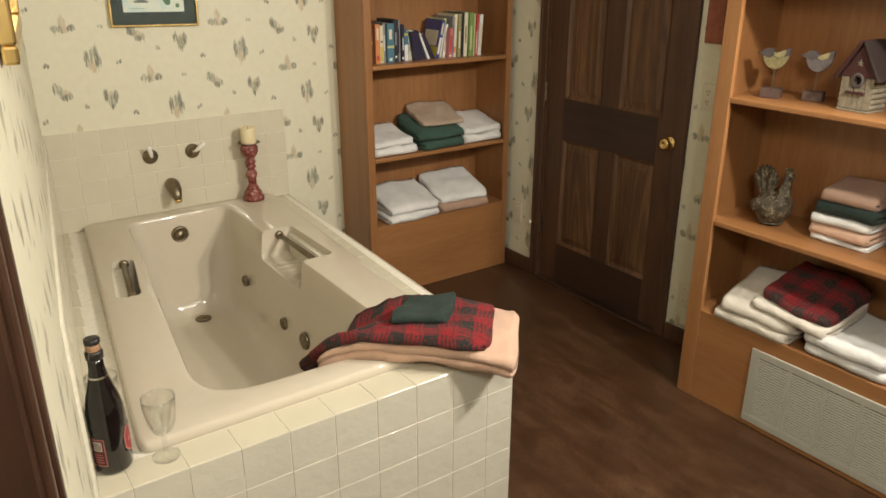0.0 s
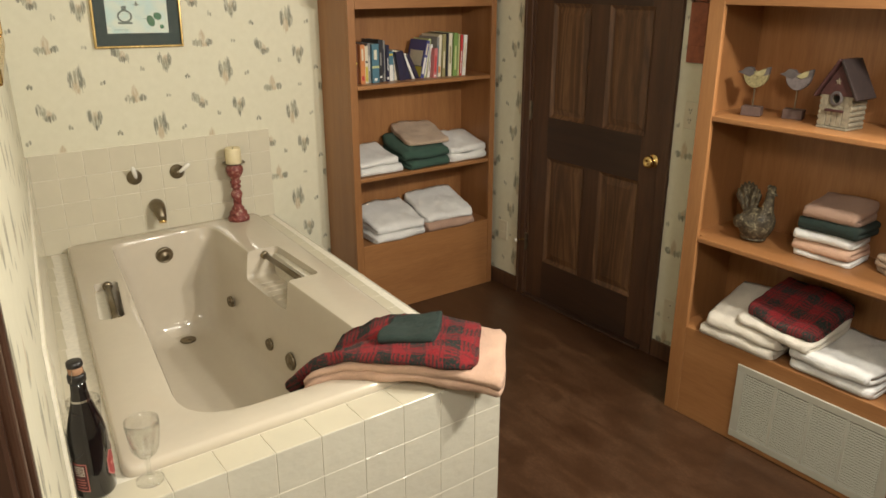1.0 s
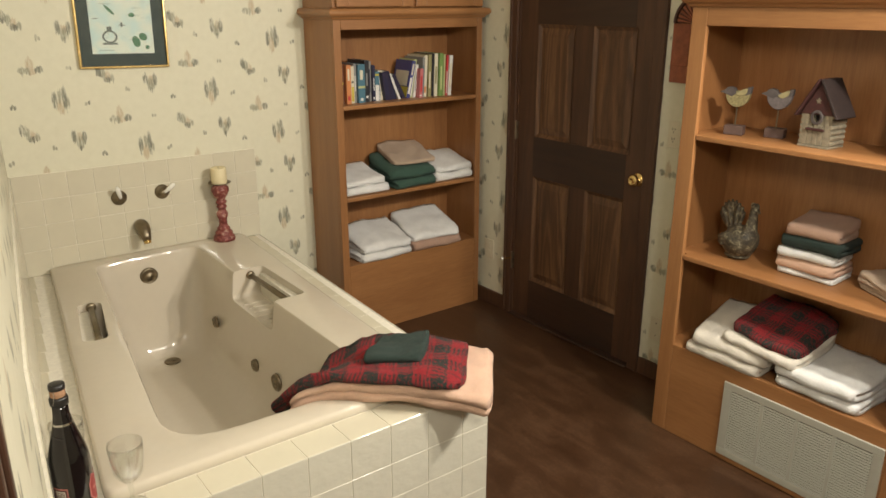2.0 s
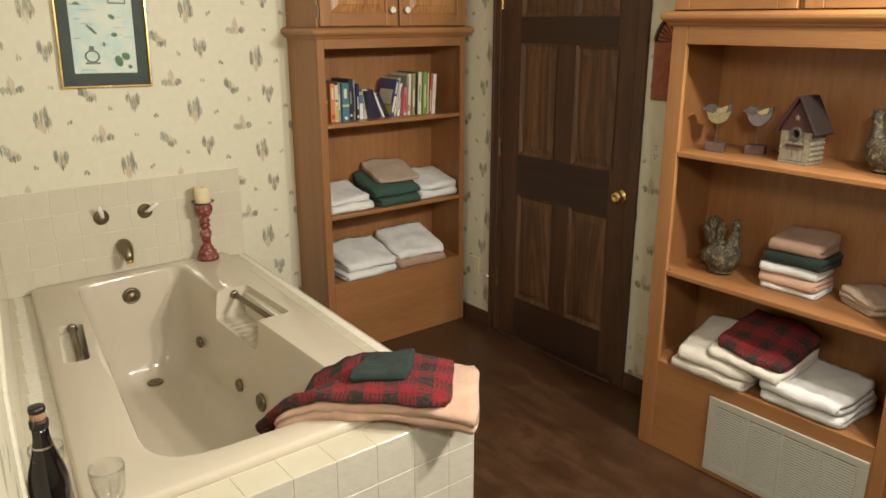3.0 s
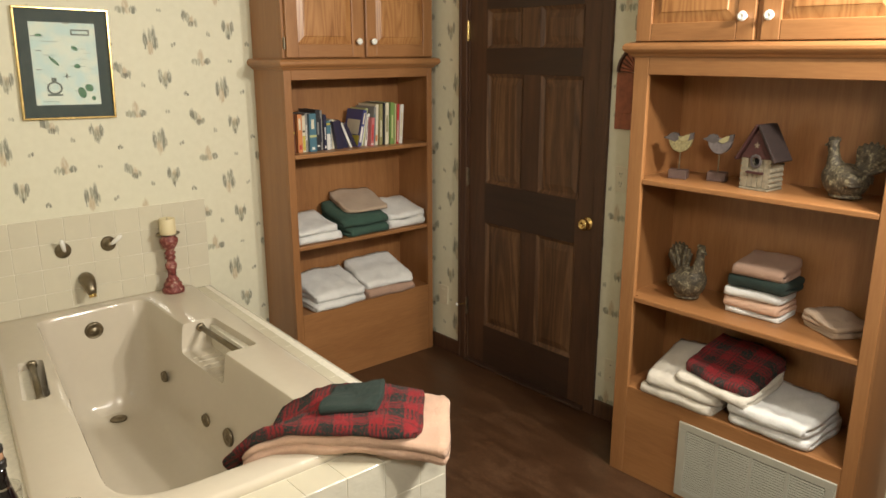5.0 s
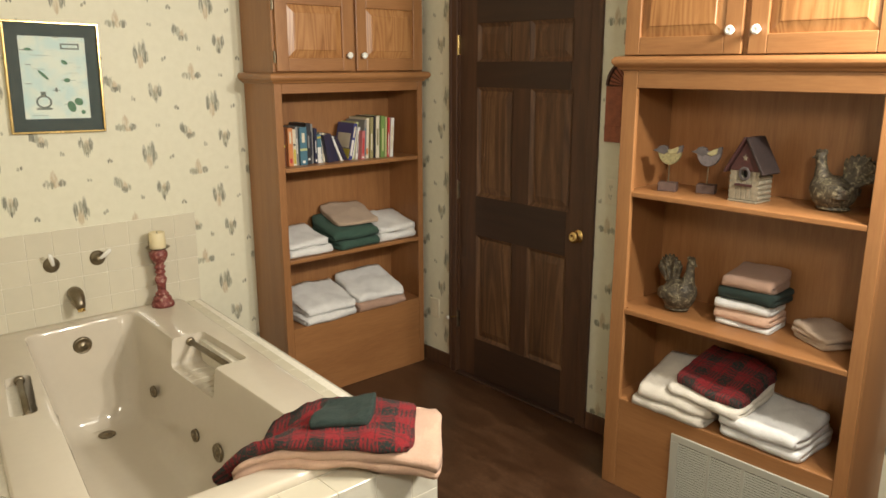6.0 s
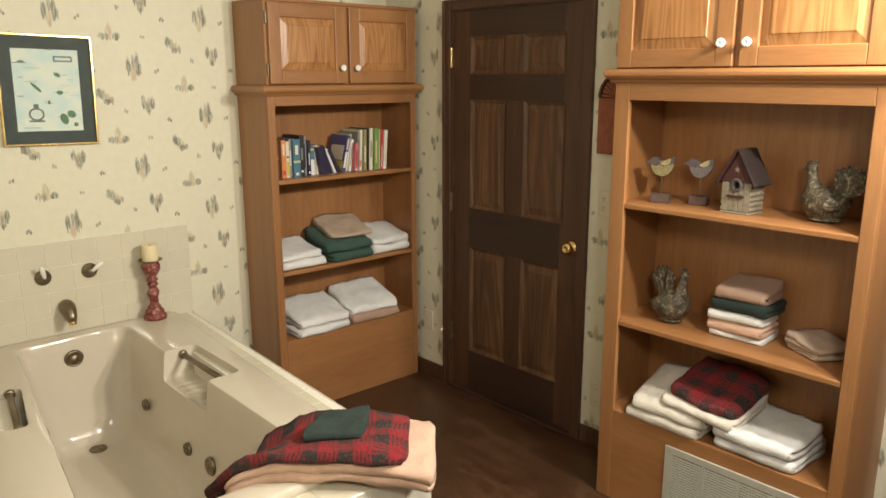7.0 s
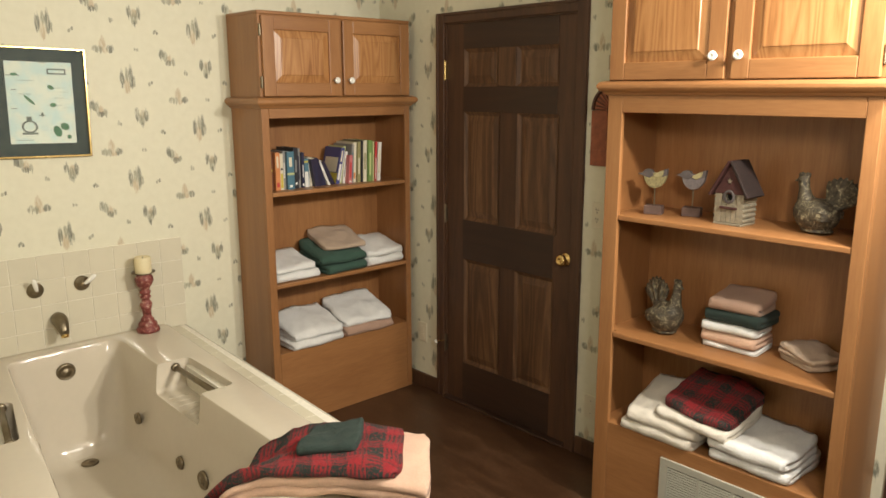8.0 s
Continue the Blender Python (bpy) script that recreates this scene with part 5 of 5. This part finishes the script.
part("rim", arc_band(RO - 0.012, RO, 0, 180, -0.020, -0.001, 24), TERRA_D, arch, "darker fired rim")
part("arch_ground", arc_band(RI, RO - 0.013, 0, 180, -0.010, -0.001, 24), TERRA_D, arch)
for k in range(15):
    part("ray", arc_band(RI + 0.006, RO - 0.016, 12 * k + 1.5, 12 * k + 9.5, -0.016, -0.008, 2), TERRA, arch)
for s in (-1, 1):
    part("leg", box(min(s * RI, s * RO), max(s * RI, s * RO), -0.016, -0.001, 0, HZ - 0.001, 0.003), TERRA, arch)
part("foot_band", box(-RO + 0.004, RO - 0.004, -0.0175, -0.002, 0.0, 0.07, 0.002), TERRA, arch)


# switch plate and outlets
def plate(name, m, w, h, label, cat, fittings):
    p = thing(name, m, label, cat)
    part("cover", box(-w / 2, w / 2, -0.006, -0.0004, -h / 2, h / 2, 0.003, 2), IVORY, p)
    for nm, x0, z0, ww, hh, d, mt in fittings:
        part(nm, box(x0 - ww / 2, x0 + ww / 2, -d, -0.0055, z0 - hh / 2, z0 + hh / 2, 0.0008), mt, p)
    return p


fit2 = []
for x0 in (-0.030, 0.022):
    for z0 in (-0.022, 0.020):
        fit2 += [("slot", x0 - 0.006, z0 + 0.004, 0.003, 0.010, 0.0064, BLACK), ("slot", x0 + 0.006, z0 + 0.004, 0.003, 0.010, 0.0064, BLACK), ("slot", x0, z0 - 0.009, 0.005, 0.005, 0.0064, BLACK)]
plate("outlet_plate", pose(XB, -1.578, 1.165, 0, 0, -90), 0.118, 0.115, "ivory double outlet plate beside the door", "outlet", fit2)
f1 = [("receptacle", 0, z0, 0.030, 0.028, 0.0075, IVORY) for z0 in (-0.022, 0.022)]
plate("wall_outlet", pose(XB, -0.357, 0.336, 0, 0, -90), 0.072, 0.115, "ivory wall outlet low beside the door", "outlet", f1)
plate("blank_plate", pose(XB, -1.555, 0.255, 0, 0, -90), 0.072, 0.115, "ivory blank plate low on the papered wall", "wall plate", [("screw", 0, 0.03, 0.006, 0.006, 0.0068, CHROME), ("screw", 0, -0.03, 0.006, 0.006, 0.0068, CHROME)])

# dark casing of the next door along the wall
d2 = thing("door_2", pose(XB, -2.80, 0), "dark-stained casing and edge of a neighbouring door", "door", kind="structure")
bm = box(-0.016, -0.0005, -0.065, 0, 0, 2.095, 0.003, 2)
box(-0.022, -0.014, -0.016, 0.0, 0, 2.0945, 0.003, 2, bm=bm)
part("casing_leg", bm, DARK, d2)
part("slab", box(-0.010, -0.001, -0.85, -0.067, 0.01, 2.04, 0.002), DARK, d2)

# ---- things on the tub platform ----
RED_D, nt, b = graph("distressed_red_wood")
pos = node(nt, "ShaderNodeNewGeometry").outputs["Position"]
n1, n2 = noise_at(nt, pos, 70, 5, 0.7, 0.6), noise_at(nt, pos, 18, 3)
nt.links.new(ramp(nt, mth(nt, "ADD", mth(nt, "MULTIPLY", n1, 0.75), mth(nt, "MULTIPLY", n2, 0.25)), [(0.36, (0.07, 0.014, 0.012)), (0.48, (0.19, 0.036, 0.030)), (0.54, (0.25, 0.070, 0.055)), (0.61, (0.40, 0.26, 0.20))]), b.inputs["Base Color"])
b.inputs["Roughness"].default_value = 0.55
bump(nt, b, n1, 0.4, 0.003)
WAX = plain("cream_wax", (0.74, 0.64, 0.40), 0.45, var=0.05)
cs = thing("candlestick", pose(0.862, -0.082, ZR), "turned distressed red candlestick on the tub rim", "candlestick")
prof = [(0, 0), (0.050, 0.0), (0.052, 0.010), (0.048, 0.022), (0.040, 0.026), (0.043, 0.034), (0.040, 0.044), (0.028, 0.052), (0.031, 0.060), (0.024, 0.068), (0.018, 0.080), (0.021, 0.100), (0.026, 0.120), (0.025, 0.135), (0.017, 0.152), (0.016, 0.158), (0.026, 0.164), (0.026, 0.172), (0.018, 0.178), (0.025, 0.186), (0.025, 0.194), (0.019, 0.200), (0.022, 0.210), (0.034, 0.228), (0.041, 0.246), (0.040, 0.262), (0.030, 0.272), (0.034, 0.276), (0, 0.276)]
bm = lathe(prof, 36)
bmesh.ops.subdivide_edges(bm, edges=[e for e in bm.edges if 0.045 < e.verts[0].co.z < 0.24 and abs(e.verts[0].co.z - e.verts[1].co.z) > 0.006], cuts=2)
# the middle of the stem is carved in a slow spiral
for v in bm.verts:
    r = math.hypot(v.co.x, v.co.y)
    if 0.07 < v.co.z < 0.20 and r > 0.005:
        k = 1 + 0.10 * math.cos(2 * math.atan2(v.co.y, v.co.x) + 95 * v.co.z) * min(1.0, (v.co.z - 0.07) / 0.02, (0.20 - v.co.z) / 0.02)
        v.co.x, v.co.y = v.co.x * k, v.co.y * k
part("stem", bm, RED_D, cs, smooth=True)
part("drip_tray", lathe([(0, 0.2765), (0.030, 0.277), (0.052, 0.284), (0.053, 0.287), (0.030, 0.281), (0, 0.281)], 28), BRASS_DULL, cs, "dull metal drip tray", smooth=True)
cd = thing("candle", pose(0.862, -0.082, ZR + 0.2822), "short cream pillar candle on a red candlestick", "candle")
part("wax", lathe([(0, 0), (0.036, 0.0), (0.037, 0.003), (0.0365, 0.070), (0.034, 0.075), (0.026, 0.073), (0.012, 0.068), (0, 0.067)], 28), WAX, cd, smooth=True)
part("wick", tube([(0, 0, 0.066), (0.001, 0, 0.078)], 0.0012, 6), BLACK, cd)

BOTTLE = plain("dark_bottle_glass", (0.006, 0.004, 0.0045), 0.08, var=0.1, bumpy=0, coat=0.6)
FOIL = plain("black_foil", (0.015, 0.013, 0.012), 0.35, var=0.2, scale=80, bumpy=0.2)
CORK = plain("cork", (0.36, 0.20, 0.11), 0.8, var=0.25, scale=150)
LABEL_R = plain("red_label", (0.26, 0.03, 0.03), 0.5)
LABEL_W = plain("cream_label", (0.62, 0.58, 0.50), 0.5)
bt = thing("wine_bottle", pose(-0.190, -1.832, ZD + 0.0005), "dark sparkling wine bottle with red labels", "bottle")
R = 0.0435
part("glass_body", lathe([(0, 0.004), (0.030, 0.0), (0.040, 0.002), (R, 0.010), (R, 0.145), (0.042, 0.165), (0.037, 0.190), (0.028, 0.222), (0.021, 0.248), (0.0175, 0.270), (0.016, 0.300), (0, 0.300)], 32), BOTTLE, bt, smooth=True)
part("neck_band", lathe([(0.0215, 0.246), (0.0228, 0.247), (0.0215, 0.2515), (0.0205, 0.2515)], 28), CHROME, bt, "thin silver foil line")
part("collar", lathe([(0.0165, 0.292), (0.0195, 0.294), (0.0200, 0.309), (0.0172, 0.314), (0, 0.314)], 24), FOIL, bt, "black foil collar", smooth=True)
part("cork", lathe([(0.0150, 0.313), (0.0158, 0.318), (0.0165, 0.332), (0, 0.332)], 24), CORK, bt, smooth=True)
part("cap", lathe([(0.0172, 0.331), (0.0178, 0.335), (0.0172, 0.343), (0.012, 0.345), (0, 0.345)], 24), FOIL, bt, "dark metal cap", smooth=True)
for k in range(4):
    a = math.pi / 4 + k * math.pi / 2
    part("wire", tube([(0.0205 * math.cos(a), 0.0205 * math.sin(a), 0.300), (0.0178 * math.cos(a + 0.2), 0.0178 * math.sin(a + 0.2), 0.322), (0.014 * math.cos(a), 0.014 * math.sin(a), 0.3455)], 0.0007, 5), CHROME, bt)


def wrap(r, a0, a1, z0, z1, bm=None, n=10):
    own = bmesh.new()
    lo, hi = [], []
    for k in range(n + 1):
        a = radians(a0 + (a1 - a0) * k / n)
        lo.append(own.verts.new((r * math.cos(a), r * math.sin(a), z0)))
        hi.append(own.verts.new((r * math.cos(a), r * math.sin(a), z1)))
    for k in range(n):
        own.faces.new((lo[k], lo[k + 1], hi[k + 1], hi[k]))
    return add(bm, own)


# angles: the viewer stands at about 265 degrees
WINE_LABEL = plain("wine_dark_label", (0.075, 0.012, 0.014), 0.45)
PINK_EDGE = plain("pink_label_edge", (0.46, 0.16, 0.14), 0.5)
part("back_label", wrap(R + 0.0004, 196, 244, 0.028, 0.102), PINK_EDGE, bt, "dark red back label with pink edge")
part("back_label_print", wrap(R + 0.0008, 199, 241, 0.031, 0.099), WINE_LABEL, bt)
part("barcode", wrap(R + 0.0011, 205, 236, 0.070, 0.095), LABEL_W, bt)
for k in range(7):
    part("print_bar", wrap(R + 0.0014, 207 + 4 * k, 209 + 4 * k, 0.072, 0.093, n=2), WINE_LABEL, bt)
for k in range(4):
    part("print_bar", wrap(R + 0.0011, 204, 236 - 3 * (k % 2), 0.038 + 0.007 * k, 0.0405 + 0.007 * k), PINK_EDGE, bt)


def shield(r, half, z0, z1, n=16):
    """Label with bulging sides and a drawn-in waist, bent round the bottle."""
    own = bmesh.new()
    lo, hi = [], []
    for k in range(n + 1):
        w = 2 * k / n - 1
        a = radians(-6 + half * w)
        top = z1 - (z1 - z0) * 0.22 * abs(w) ** 2.5 + 0.006 * math.cos(w * 9)
        bot = z0 + (z1 - z0) * 0.26 * abs(w) ** 2.5
        lo.append(own.verts.new((r * math.cos(a), r * math.sin(a), bot)))
        hi.append(own.verts.new((r * math.cos(a), r * math.sin(a), top)))
    for k in range(n):
        own.faces.new((lo[k], lo[k + 1], hi[k + 1], hi[k]))
    return own


part("front_label", shield(R + 0.0004, 48, 0.040, 0.115), PINK_EDGE, bt, "red shield-shaped front label")
part("front_label_print", shield(R + 0.0008, 44, 0.0435, 0.1115), LABEL_R, bt)
part("print_bar", wrap(R + 0.0012, -40, 24, 0.074, 0.082), PINK_EDGE, bt)

CRYSTAL = glass("clear_crystal", (0.97, 0.974, 0.966), 0.03, 0.085)


def goblet(m):
    g = thing("wine_glass", m, "empty cut-crystal wine glass on the tiles", "glass", "pair of wine glasses")
    out = [(0, 0.0), (0.031, 0.0), (0.0315, 0.002), (0.020, 0.0045), (0.008, 0.008), (0.005, 0.014), (0.0048, 0.035), (0.0065, 0.045), (0.0055, 0.055), (0.009, 0.062), (0.020, 0.072), (0.029, 0.088), (0.034, 0.110), (0.0365, 0.135), (0.037, 0.158)]
    inn = [(0.0358, 0.158), (0.0353, 0.135), (0.0328, 0.110), (0.027, 0.090), (0.017, 0.075), (0, 0.069)]
    bowl = part("bowl", lathe(out + inn, 32), CRYSTAL, g, smooth=True)
    bowl.visible_shadow = False
    for k in range(10):
        a = 2 * math.pi * k / 10
        c, s = math.cos(a), math.sin(a)
        p = part("cut", tube([(0.0095 * c, 0.0095 * s, 0.0625), (0.0206 * c, 0.0206 * s, 0.072), (0.0296 * c, 0.0296 * s, 0.088), (0.0328 * c, 0.0328 * s, 0.100)], [0.0016, 0.0026, 0.0026, 0.0006], 6), CRYSTAL, g)
        p.visible_shadow = False
    return g


goblet(pose(-0.078, -1.868, ZD + 0.0005) @ Matrix.Scale(1.07, 4))
goblet(pose(-0.168, -1.69, ZD + 0.0005, 0, 0, 14) @ Matrix.Scale(1.07, 4))

# ---- tiles, last ----
def tile_mesh(w, h, d=0.008, bev=0.0011, name="tile", mat=None):
    bm = box(0.0011, w - 0.0011, -d, 0, 0.0011, h - 0.0011)
    edges = [e for e in bm.edges if all(v.co.y < -d + 1e-6 for v in e.verts)]
    bmesh.ops.bevel(bm, geom=edges, offset=bev, segments=1, affect="EDGES")
    me = bpy.data.meshes.new(name)
    bm.to_mesh(me)
    bm.free()
    me.materials.append(mat)
    return me


def lay(me, m, parent):
    ob = new("tile", me)
    ob.parent = parent
    ob.matrix_local = m
    return ob


cache = {}


def tile_at(w, h, m, parent, mat):
    key = (round(w, 4), round(h, 4), mat.name)
    if key not in cache:
        cache[key] = tile_mesh(w, h, mat=mat)
    return lay(cache[key], m, parent)


XF = [xd(YF) + 0.004] + [-0.177 + 0.130 * k for k in range(9)] + [xt(YF)]
rows = [(0.446, 0.572), (0.329, 0.446), (0.213, 0.329), (0.096, 0.213), (0.0, 0.096)]
for x0, x1 in zip(XF, XF[1:]):
    for z0, z1 in rows:
        tile_at(x1 - x0, z1 - z0, pose(x0, YF + 0.008, z0), deck, TILE_WAVY)
# top of the platform: front strip, then the two long strips (tile faces turned up)
for x0, x1 in zip(XF, XF[1:]):
    tile_at(x1 - x0, 0.109, Matrix.Translation((x0, YF + 0.0005, ZD - 0.008)) @ Matrix(((1, 0, 0, 0), (0, 0, 1, 0), (0, -1, 0, 0), (0, 0, 0, 1))), deck, TILE)
y = YF + 0.110
n = 15
step = (-0.002 - y) / n
for k in range(n):
    y0 = y + step * k
    tile_at(0.095, step, Matrix.Translation((rim_r(y0) + 0.002, y0, ZD - 0.008)) @ Matrix(((1, 0, 0.061, 0), (0, 0, 1, 0), (0, -1, 0, 0), (0, 0, 0, 1))), deck, TILE)
n = 11
step = (-0.002 - y) / n
for k in range(n):
    y0 = y + step * k
    x0 = xd(y0) + 0.003
    w = min(rim_x(y0) - x0, rim_x(y0 + step) - xd(y0 + step)) - 0.004
    tile_at(w, step, Matrix.Translation((x0, y0, ZD - 0.008)) @ Matrix(((1, 0, 0.128, 0), (0, 0, 1, 0), (0, -1, 0, 0), (0, 0, 0, 1))), deck, TILE)
# end face of the platform
ny = 15
for k in range(ny):
    y0 = YF + (0.0 - YF - 0.002) / ny * k
    for z0, z1 in rows:
        m = Matrix.Translation((xt(y0) - 0.008, y0, z0)) @ pose(0, 0, 0, 0, 0, 90 - math.degrees(math.atan(0.058)))
        tile_at((0.0 - YF - 0.002) / ny, z1 - z0, m, deck, TILE_WAVY)
# splash behind the taps
splash = tagged(new("tile_splash"), "low splash of plain cream wall tiles", "tile splash", kind="structure")
part("backing", box(0.004, 1.082, -0.0072, -0.0005, ZD, 1.0135), GROUT, splash)
nx, nz = 10, 4
for i in range(nx):
    for k in range(nz):
        w, h = 1.078 / nx, (1.014 - ZD) / nz
        tile_at(w, h, pose(0.004 + w * i, -0.0015, ZD + h * k), splash, TILE)
side = tagged(new("side_splash"), "low splash of cream tiles along the papered wall", "tile splash", kind="structure")
side.matrix_world = Matrix.Translation((xd(YF), YF, 0)) @ pose(0, 0, 0, 0, 0, 90 - math.degrees(math.atan(SKEW)))
L = math.hypot(YF, xd(YF))
part("backing", box(0.0, L - 0.01, -0.0072, -0.0005, ZD, 1.0135), GROUT, side)
nx = 17
for i in range(nx):
    for k in range(nz):
        w, h = (L - 0.012) / nx, (1.014 - ZD) / nz
        tile_at(w, h, pose(w * i, -0.0015, ZD + h * k), side, TILE)
